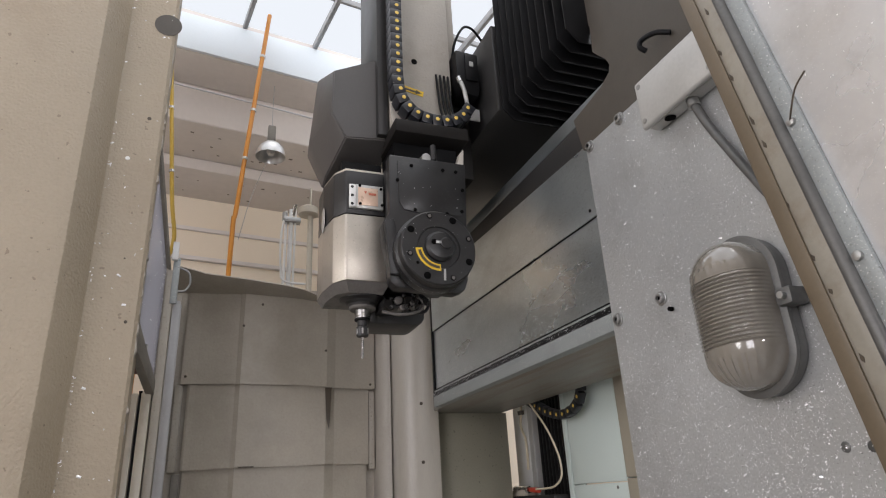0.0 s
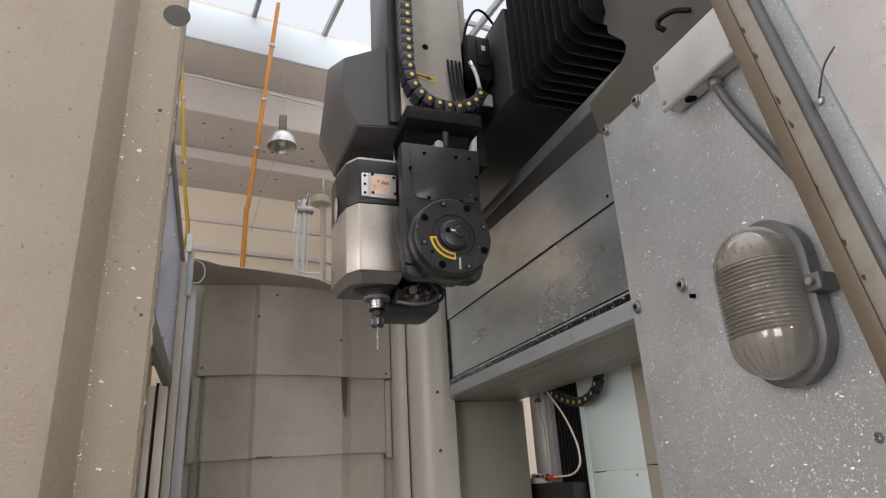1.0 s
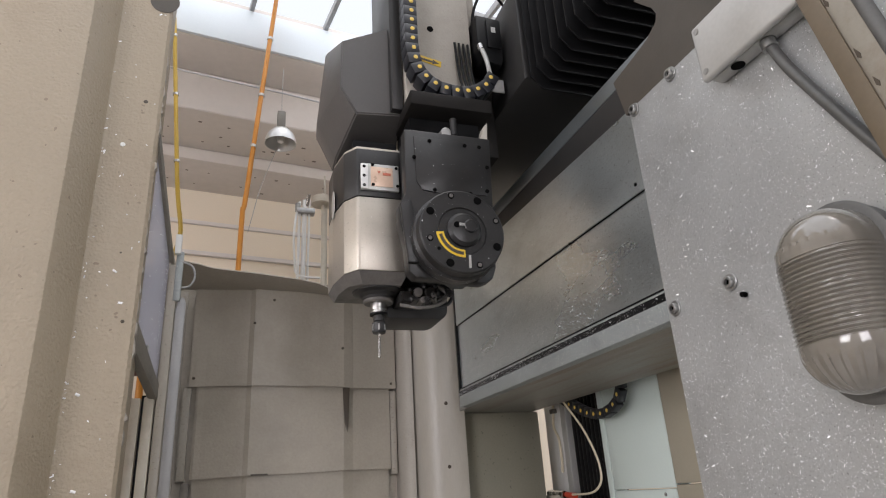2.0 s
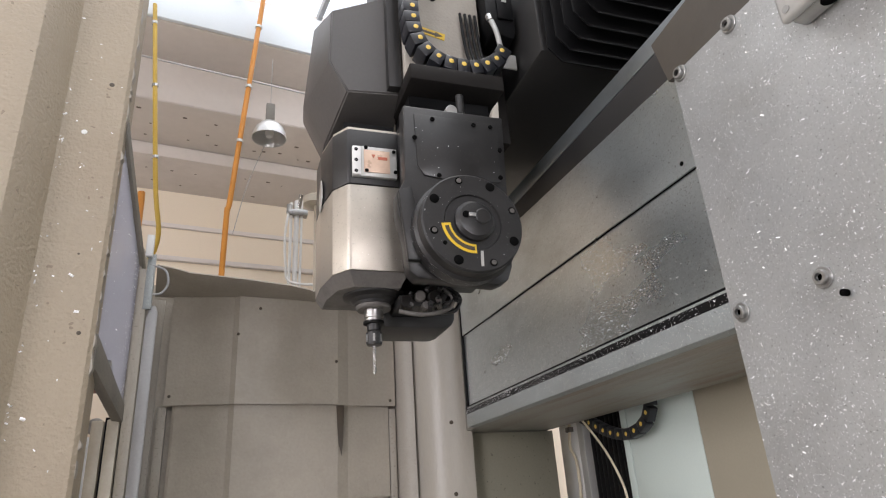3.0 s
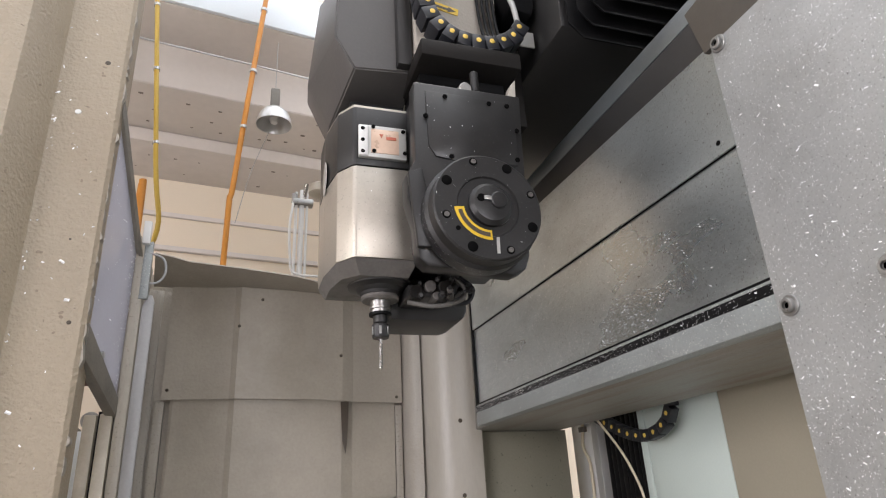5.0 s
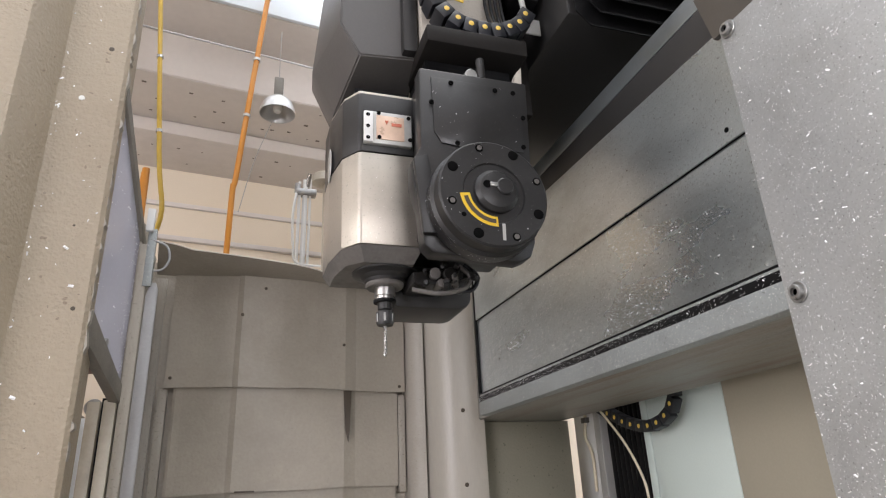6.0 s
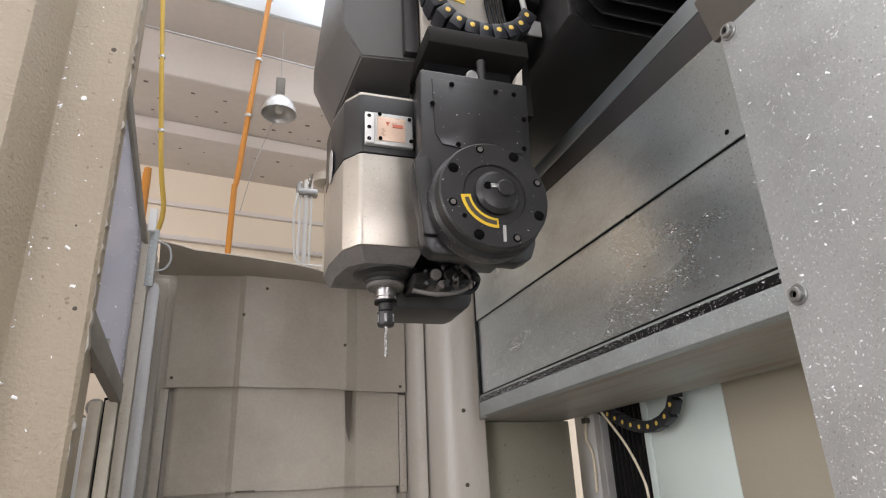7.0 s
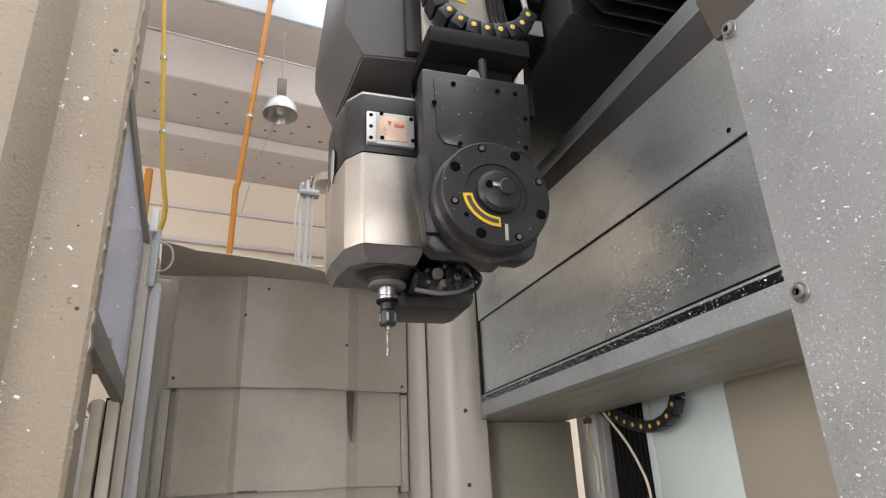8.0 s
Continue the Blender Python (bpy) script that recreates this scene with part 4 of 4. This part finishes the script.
part("logo_mark", prism([(0.207, 2.098), (0.214, 2.098), (0.2105, 2.090)], "y", 0.9375, 0.9385), REDINK, np_)
part("logo_bar", box(0.219, 0.237, 0.9375, 0.9385, 2.088, 2.094), REDINK, np_)
SX, SY = 0.224, 1.032
nose = part("spindle_nose", lathe([(0.058, 1.847), (0.056, 1.842), (0.043, 1.838), (0.040, 1.834), (0.036, 1.832), (0.034, 1.827), (0.020, 1.826)], (SX, SY, 0), (0, 0, 1), 48), BLACK, head)
part("nose_ring", lathe([(0.033, 1.8265), (0.0335, 1.822), (0.031, 1.819), (0.018, 1.819)], (SX, SY, 0), (0, 0, 1), 40), GRIME, nose)
holder = part("tool_holder", lathe([(0.0175, 1.819), (0.0175, 1.809), (0.0182, 1.808), (0.0182, 1.804), (0.0160, 1.803), (0.0160, 1.800), (0.0182, 1.799), (0.0182, 1.796), (0.015, 1.795), (0.0118, 1.794)], (SX, SY, 0), (0, 0, 1), 40), BRIGHT, head, "bright tool-holder flange")
part("collar", lathe([(0.0185, 1.7975), (0.0195, 1.797), (0.0195, 1.7925), (0.013, 1.792)], (SX, SY, 0), (0, 0, 1), 36), RUBBER, holder)
part("collet_body", lathe([(0.0125, 1.793), (0.0125, 1.780), (0.0105, 1.778), (0.0105, 1.776)], (SX, SY, 0), (0, 0, 1), 32), BLACK, holder)
nut = part("collet_nut", lathe([(0.0130, 1.777), (0.0150, 1.776), (0.0150, 1.757), (0.0135, 1.753), (0.006, 1.752)], (SX, SY, 0), (0, 0, 1), 36), BLACK, holder, "black collet nut with wrench slots")
for k in range(6):
    a = k * math.pi / 3 + 0.3
    bm = box(-0.002, 0.002, -0.0012, 0.0012, 1.758, 1.772, 0.0004, 1)
    bmesh.ops.transform(bm, matrix=Matrix.Translation((SX + 0.0149 * math.cos(a), SY + 0.0149 * math.sin(a), 0)) @ pose(0, 0, 0, 0, 0, math.degrees(a) + 90), verts=bm.verts)
    part("slot", bm, BOLT, nut)
# twist drill: a fluted two-lobed shank wound round its axis
bm = bmesh.new()
rings = []
for i in range(46):
    z = 1.753 - i * 0.0012
    tw = i * 0.28
    r = 0.0031 if i < 42 else 0.0031 * (46 - i) / 5
    rings.append([bm.verts.new((SX + r * (1 - 0.45 * math.cos(2 * (a - tw)) ** 4) * math.cos(a), SY + r * (1 - 0.45 * math.cos(2 * (a - tw)) ** 4) * math.sin(a), z)) for a in [2 * math.pi * k / 16 for k in range(16)]])
for a, b in zip(rings, rings[1:]):
    for k in range(16):
        j = (k + 1) % 16
        bm.faces.new((a[k], a[j], b[j], b[k]))
bm.faces.new(rings[-1])
bmesh.ops.recalc_face_normals(bm, faces=bm.faces)
part("twist_drill", bm, BRIGHT, holder, "slim bright twist drill")
part("rear_block", prism([(0.245, 1.800), (0.255, 1.795), (0.370, 1.795), (0.388, 1.802), (0.395, 1.815), (0.397, 1.90), (0.245, 1.90)], "y", 1.06, 1.17, 0.006), DARK, head, "dark grey rear block")
part("manifold", box(0.262, 0.330, 0.985, 1.06, 1.815, 1.838, 0.005), BLACK, head, "greasy coolant manifold")
for x, y, z, r in ((0.275, 0.99, 1.826, 0.012), (0.30, 0.985, 1.835, 0.010), (0.325, 0.98, 1.833, 0.012), (0.31, 0.985, 1.818, 0.007)):
    part("fitting", rod((x, y + 0.03, z), (x, y - 0.012, z - 0.003), r), GRIME if r < 0.0115 else SHADEOILBLACK, head, "oily fitting")
part("coolant_hose", tube([(0.345, 0.99, 1.855), (0.365, 0.985, 1.835), (0.355, 0.985, 1.812), (0.31, 0.985, 1.800), (0.262, 0.99, 1.806)], 0.0042, 10), GRIME, head, "greasy braided hose")
rng = random.Random(21)
for k in range(14):
    x, y, z = rng.uniform(0.266, 0.372), rng.uniform(0.965, 0.99), rng.uniform(1.812, 1.846)
    r = rng.uniform(0.0035, 0.008)
    way = Vector((rng.uniform(-0.5, 0.5), -1, rng.uniform(-0.6, 0.3))).normalized()
    p = Vector((x, y, z))
    fitting = part("hex_fitting", rod(p - way * 0.03, p + way * r, r, None, 6), (SHADEOILBLACK, BLACK, DARK, GRIME)[k % 4], head)
    part("stub", rod(p, p + way * (r + rng.uniform(0.004, 0.010)), r * 0.55, None, 10), DARK, fitting)
part("coolant_hose", tube([(0.36, 1.00, 1.86), (0.385, 1.0, 1.84), (0.375, 1.0, 1.815), (0.345, 1.0, 1.808)], 0.0042, 10), PLASTIC, head)

# ram behind and above the head
ram = thing("ram", "tan and dark grey ram that carries the milling head", "machine ram", (0.4, 1.1, 2.2))
# Neck colour is blackened for the shade the chain throws on it.
part("neck", box(0.288, 0.496, 0.925, 1.10, 2.280, 2.318, 0.004), SHADEOILBLACK, ram, "neck block coloured black for the shade under the chain")
# Black block added to darken the shaded space below the neck.
part("neck_shade_core", box(0.30, 0.48, 0.985, 1.10, 2.15, 2.2815), RUBBER, ram)
part("ram_face", box(0.296, 0.480, 0.985, 1.20, 2.315, 3.6, 0.004), COLUMN, ram, "tan painted ram face")
part("side_bar", box(0.262, 0.292, 1.0, 1.2, 2.31, 3.6, 0.003), DARK, ram)
part("side_bar", box(0.484, 0.506, 1.0, 1.2, 2.55, 3.6, 0.003), COLUMN, ram)
part("bore", lathe([(0.009, 0), (0.009, 0.0008), (0, 0.0008)], (0.368, 0.9845, 2.56), (0, -1, 0), 20), HOLE, ram)
sticker = part("arrow_sticker", prism([(0.326, 2.455), (0.390, 2.442), (0.393, 2.459), (0.329, 2.472)], "y", 0.983, 0.9847), YELLOW, ram, "yellow sticker with a dark arrow")
part("arrow_print", prism([(0.336, 2.4575), (0.368, 2.4515), (0.3675, 2.4475), (0.386, 2.4515), (0.370, 2.4615), (0.3695, 2.457), (0.337, 2.463)], "y", 0.9822, 0.983), BROWNINK, sticker)
part("slide_box", box(0.567, 0.95, 0.873, 1.70, 2.360, 2.652, 0.006), DARK, ram, "charcoal slide housing")
# Slide underside is black in colour to hold the shade there.
part("slide_under", box(0.485, 0.566, 1.06, 1.70, 2.240, 2.60, 0.004), SHADEOILBLACK, ram)
part("lug", rod((0.362, 0.90, 2.195), (0.362, 0.93, 2.20), 0.012), BOLT, ram)
part("lug_pin", rod((0.382, 0.905, 2.19), (0.382, 0.905, 2.235), 0.008), BLACK, ram)
part("side_bracket", prism([(0.455, 2.195), (0.475, 2.18), (0.48, 2.255), (0.468, 2.24)], "y", 0.93, 0.95, 0.001), COLUMN, ram)
part("tag", box(0.522, 0.560, 0.975, 0.979, 2.385, 2.425, 0.001), CAST_BOX, ram, "blank light metal tag")

hood = thing("head_cover", "dark grey chamfered sheet-metal cover beside the ram", "machine cover", (0.2, 1.1, 2.25))
A = [(0.177, 1.02, 2.297), (0.296, 1.02, 2.306), (0.296, 1.02, 2.585), (0.142, 1.02, 2.505), (0.138, 1.02, 2.368)]
B = [(0.147, 1.15, 2.237), (0.296, 1.15, 2.247), (0.296, 1.15, 2.64), (0.120, 1.15, 2.56), (0.098, 1.15, 2.335)]
Cc = [(0.150, 1.22, 2.237), (0.296, 1.22, 2.247), (0.296, 1.22, 2.64), (0.125, 1.22, 2.56), (0.105, 1.22, 2.335)]
bm = bmesh.new()
ra, rb, rc = [[bm.verts.new(p) for p in q] for q in (A, B, Cc)]
for p, q in ((ra, rb), (rb, rc)):
    for i in range(5):
        j = (i + 1) % 5
        bm.faces.new((p[i], p[j], q[j], q[i]))
bm.faces.new(ra)
bm.faces.new(rc)
bmesh.ops.recalc_face_normals(bm, faces=bm.faces)
bmesh.ops.bevel(bm, geom=list(bm.edges), offset=0.003, segments=2, affect="EDGES")
part("cover_shell", bm, HOODPAINT, hood)
# Black block added in the gap under the cover for its shade.
part("gap_shade_fill", box(0.175, 0.285, 1.06, 1.21, 2.20, 2.245), RUBBER, hood)
socket_bolt(hood, (0.288, 1.019, 2.325), (0, -1, 0), 0.004, 0.005)

srv = thing("servo_plug_box", "black servo connector box with a braided cable on the ram", "connector box", (0.51, 0.97, 2.5))
part("body", prism([(0.485, 2.50), (0.497, 2.46), (0.548, 2.45), (0.556, 2.475), (0.556, 2.60), (0.485, 2.605)], "y", 0.95, 1.03, 0.005), RUBBER, srv)
part("front_cover", box(0.512, 0.550, 0.944, 0.951, 2.50, 2.59, 0.002), RUBBER, srv)
part("tag", box(0.524, 0.536, 0.9425, 0.944, 2.548, 2.565), CAST_BOX, srv)
part("gland", rod((0.492, 0.955, 2.51), (0.494, 0.95, 2.49), 0.008), BRIGHT, srv, "bright cable gland")
part("braided_cable", tube([(0.494, 0.95, 2.495), (0.502, 0.945, 2.46), (0.508, 0.945, 2.42), (0.515, 0.95, 2.385)], 0.006, 12), CAST_BOX, srv, "grey braided cable")
part("cable", tube([(0.49, 0.99, 2.60), (0.50, 0.98, 2.66), (0.53, 0.98, 2.72), (0.57, 1.0, 2.74), (0.61, 1.02, 2.72)], 0.004, 10), RUBBER, srv)
for i in range(4):
    part("thin_cable", tube([(0.43 + i * 0.012, 0.975, 2.52), (0.435 + i * 0.012, 0.972, 2.42), (0.44 + i * 0.012, 0.96, 2.36)], 0.0035, 8), RUBBER, srv)


def drag_chain(name, label, pts, width, pitch, height, side=(0, 1, 0), drop=0.5):
    """Cable chain along pts: one link a pitch, each with a plug on its near side."""
    t = thing(name, label, "cable chain", pts[0])
    path = spline(pts, 12)
    side = Vector(side)
    acc, marks = 0.0, [(path[0], path[1] - path[0])]
    for a, b in zip(path, path[1:]):
        d = (b - a).length
        while acc + d >= pitch:
            a = a.lerp(b, (pitch - acc) / d)
            d = (b - a).length
            acc = 0.0
            marks.append((a, b - path[max(path.index(b) - 2, 0)]))
        acc += d
    first = None
    for p, d in marks:
        d = d.normalized()
        up = d.cross(side).normalized()
        m = Matrix(((d.x, side.x, up.x, p.x), (d.y, side.y, up.y, p.y), (d.z, side.z, up.z, p.z), (0, 0, 0, 1)))
        if first is None:
            bm = add_box(bmesh.new(), -pitch * 0.497, pitch * 0.497, -width / 2, width / 2, -height * drop, height / 2, 0.0022, 2)
            link = mesh_object("link", bm, PLASTIC)
            plug = mesh_object("plug", lathe([(height * 0.2, 0), (height * 0.2, 0.0006), (height * 0.15, 0.0012), (0, 0.0012)], (0, -width / 2, 0), (0, -1, 0), 12), YDOT)
            plug["label"] = "yellow round plug"
            link.parent, plug.parent = t, link
            link.matrix_parent_inverse = Matrix.Translation(-t.location)
            link.matrix_basis = m
            first = (link, plug)
        else:
            l2 = place(first[0], t, m)
            place(first[1], l2, Matrix())
    return t


drag_chain("drag_chain", "black plastic drag chain with yellow plugs looped on the ram", [(0.303, 0.95, 3.3), (0.303, 0.95, 2.9), (0.302, 0.95, 2.55), (0.304, 0.95, 2.44), (0.318, 0.95, 2.385), (0.352, 0.95, 2.350), (0.398, 0.95, 2.338), (0.445, 0.95, 2.342), (0.485, 0.95, 2.365), (0.503, 0.95, 2.392)], 0.045, 0.0285, 0.028, drop=0.72)

bel = thing("bellows", "black pleated rubber bellows above the crossbeam", "bellows", (0.9, 0.8, 2.5))
NB = 10
for i in range(NB):
    y0, y1 = 0.872 - i * 0.0364, 0.872 - (i + 1) * 0.0364
    bm = bmesh.new()

    def ring(y, g):
        x0, z0, z1 = 0.5720 - g, 2.3203 - g, 2.80
        return [bm.verts.new((x, y, z)) for x, z in ((x0, z1), (x0, z0 + 0.03), (x0 + 0.03, z0), (1.15, z0), (1.15, z1))]
    rs = [ring(y0, -0.028), ring((y0 + y1) / 2 + 0.0015, 0.0), ring((y0 + y1) / 2 - 0.0015, 0.0), ring(y1, -0.028)]
    for a, b in zip(rs, rs[1:]):
        for k in range(5):
            j = (k + 1) % 5
            bm.faces.new((a[k], a[j], b[j], b[k]))
    bm.faces.new(rs[0])
    bm.faces.new(rs[-1])
    bmesh.ops.recalc_face_normals(bm, faces=bm.faces)
    part("pleat", bm, RUBBER, bel)

# ---- beyond the crossbeam ----
BEYOND = Matrix.Translation((0, 0, 1.486)) @ Matrix.Scale(0.8, 4) @ Matrix.Translation((0, 0, -1.486))
LOW = -0.3715
cab = thing("electrical_cabinet", "pale mint and olive panelled cabinet beyond the crossbeam", "cabinet", (1.35, 1.3, 0))
part("mint_panel", box(1.30, 1.36, 1.500, 1.865, 1.38, 2.6, 0.004), MINT, cab, "pale mint panel")
part("mint_panel", box(1.30, 1.36, 1.500, 1.865, LOW, 1.376, 0.004), MINT, cab, "pale mint panel")
part("corner_strip", box(1.30, 1.36, 1.869, 1.905, LOW, 2.6, 0.004), MINT, cab)
part("olive_panel", box(1.298, 1.36, 0.2, 1.497, 1.392, 2.6, 0.004), OLIVE, cab, "olive beige panel")
part("olive_panel", box(1.298, 1.36, 0.2, 1.497, LOW, 1.388, 0.004), OLIVE, cab, "olive beige panel")
part("screw", lathe([(0.006, 0), (0.006, 0.002), (0, 0.003)], (1.30, 1.56, 1.36), (-1, 0, 0), 12), BOLT, cab)
bb = thing("way_bellows", "black ribbed way bellows standing beyond the crossbeam", "bellows", (1.34, 2.0, 0.4))
for i in range(8):
    y = 1.92 + i * 0.029
    part("rib", prism([(y, LOW), (y + 0.028, LOW), (y + 0.028, 2.6), (y, 2.6)], "x", 1.315, 1.40, 0.006), RUBBER, bb)
sl = thing("linear_slide", "bright aluminium slide column with a cream cable", "linear slide", (1.35, 2.25, 0))
part("rail", box(1.31, 1.40, 2.19, 2.235, 1.346, 2.6, 0.004), CAST_BOX, sl)
part("rail", box(1.33, 1.40, 2.235, 2.42, 1.346, 2.6, 0.003), WHITE, sl, "pale enamelled strip")
part("cable", tube([(1.325, 2.31, 1.80), (1.32, 2.31, 1.73), (1.32, 2.325, 1.66), (1.32, 2.29, 1.60), (1.32, 2.285, 1.52), (1.32, 2.29, 1.46)], 0.006), CABLE, sl, "cream cable")
part("clip", box(1.31, 1.33, 2.295, 2.33, 1.715, 1.735, 0.002), DARKBAR, sl)
small_chain = drag_chain("drag_chain", "small black drag chain with yellow plugs below the crossbeam", [(1.24, 2.16, 1.80), (1.24, 2.064, 1.745), (1.24, 1.978, 1.708), (1.24, 1.898, 1.675), (1.24, 1.806, 1.652), (1.24, 1.731, 1.653), (1.24, 1.668, 1.676), (1.24, 1.632, 1.722), (1.24, 1.625, 1.80)], 0.03, 0.047, 0.036, side=(1, 0, 0))
hose = solo("air_hose", tube([(1.22, 2.06, 1.755), (1.22, 1.986, 1.691), (1.22, 1.901, 1.609), (1.22, 1.841, 1.526), (1.22, 1.815, 1.465), (1.225, 1.83, 1.41), (1.235, 1.92, 1.375), (1.25, 2.10, 1.37)], 0.0042, 10), CABLE, "cream air hose hanging in a loose curve", "hose")
tbl = thing("carriage", "dark machine carriage with plumbing beyond the crossbeam", "machine carriage", (1.5, 2.3, 0.4))
part("deck", box(1.25, 1.9, 1.95, 2.9, 1.28, 1.345, 0.006), DARK, tbl)
part("edge_rail", box(1.22, 1.25, 1.95, 2.9, 1.18, 1.22, 0.003), BOLT, tbl)
part("base", box(1.28, 1.9, 2.0, 2.9, LOW, 1.28, 0.006), RUBBER, tbl)
part("valve", rod((1.26, 2.32, 1.375), (1.26, 2.18, 1.37), 0.016), BRIGHT, tbl, "bright valve body")
part("red_fitting", rod((1.26, 2.17, 1.37), (1.26, 2.09, 1.365), 0.011), RED, tbl, "red hose fitting")
part("tan_block", box(1.24, 1.30, 2.2, 2.45, 1.345, 1.37, 0.004), CREAM, tbl)
for ob in (cab, bb, sl, small_chain, hose, tbl):
    ob.matrix_basis = BEYOND @ ob.matrix_basis

# ---- loose chips ----
def on_panel(r):
    y = r.uniform(-0.2, 0.575)
    z = r.uniform(1.2, 2.08) if r.random() < 0.4 else 1.2 + abs(r.gauss(0, 0.33))
    if z > 2.07 or (abs(y - 0.232) < 0.07 and abs(z - 1.608) < 0.12):
        z = 1.3 + r.uniform(0, 0.2)
    return (0.6148, y, z), (-1, 0, 0)


def on_cover(r):
    y = 0.55 + 1.11 * r.random() ** 0.42
    z = 1.74 + min(abs(r.gauss(0, 0.13)), 0.36)
    x = 0.641 if z < 1.943 - 0.017 * (1.67 - y) else 0.636
    return (x - 0.0003, y, z), (-1, 0, 0)


def on_lip(r):
    y = 0.5 + 1.17 * r.random() ** 0.62
    return (0.6305 + r.uniform(-0.001, 0.008), y, 1.7115 + r.uniform(0, 0.016) - (0.03 * r.random() ** 2 if r.random() < 0.3 else 0)), (-0.9, 0, 0.4)


def on_post(r):
    z = r.uniform(1.3, 2.9)
    x = -0.364 + (abs(r.gauss(0, 0.008)) if r.random() < 0.6 else r.uniform(0, 0.1))
    return (x, 1.156 if x < -0.358 else 1.1625, z), (0, -1, 0)


def on_leaf(r):
    a = r.uniform(0.01, 0.19) if r.random() < 0.3 else min(abs(r.gauss(0, 0.018)), 0.19)
    p = AJAR @ Vector((-0.2605, 1.612 - a, r.uniform(1.742 + a * 0.65, 2.09 + a * 1.4)))
    return tuple(p), (0.97, -0.23, 0)


def on_sheet(r):
    p = TILT @ Vector((0.5657, r.uniform(-0.25, 0.05), r.uniform(1.35, 2.2)))
    return tuple(p), (-1, 0, 0)


def on_rim(r):
    a = radians(r.uniform(165, 285))
    return (DX + 0.0962 * math.cos(a), r.uniform(0.845, 0.872), DZ + 0.0962 * math.sin(a)), (math.cos(a), 0, math.sin(a))


def on_head(r):
    k = r.random()
    if k < 0.4:
        a = r.uniform(0, 6.28)
        rad = r.uniform(0.05, 0.09)
        return (DX + rad * math.cos(a), FY - 0.0003, DZ + rad * math.sin(a)), (0, -1, 0)
    if k < 0.7:
        return (r.uniform(0.26, 0.44), 0.8768, r.uniform(2.03, 2.16)), (0, -1, 0)
    return (r.uniform(0.175, 0.265), 0.9497, 1.87 + abs(r.gauss(0, 0.06))), (0, -1, 0)


flakes("metal_chips", 12000, "bright aluminium chips stuck to the oily steel panel", on_panel, (0.0006, 0.0024), 11)
flakes("metal_chips", 12000, "bright aluminium chips stuck to the way covers", on_cover, (0.0006, 0.0018), 12)
flakes("metal_chips", 8500, "bright aluminium chips heaped along the beam lip", on_lip, (0.0005, 0.0019), 13)
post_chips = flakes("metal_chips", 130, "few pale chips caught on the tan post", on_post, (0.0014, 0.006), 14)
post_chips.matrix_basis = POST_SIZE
flakes("metal_chips", 260, "bright chips stuck to the lilac window", on_leaf, (0.001, 0.003), 15)
flakes("metal_chips", 420, "bright chips stuck to the door sheet", on_sheet, (0.0005, 0.0016), 16)
flakes("metal_chips", 110, "few bright chips stuck to the milling head", on_head, (0.0005, 0.0013), 17)
flakes("metal_chips", 160, "fine chips stuck to the rim of the swivel disc", on_rim, (0.0005, 0.0014), 18)
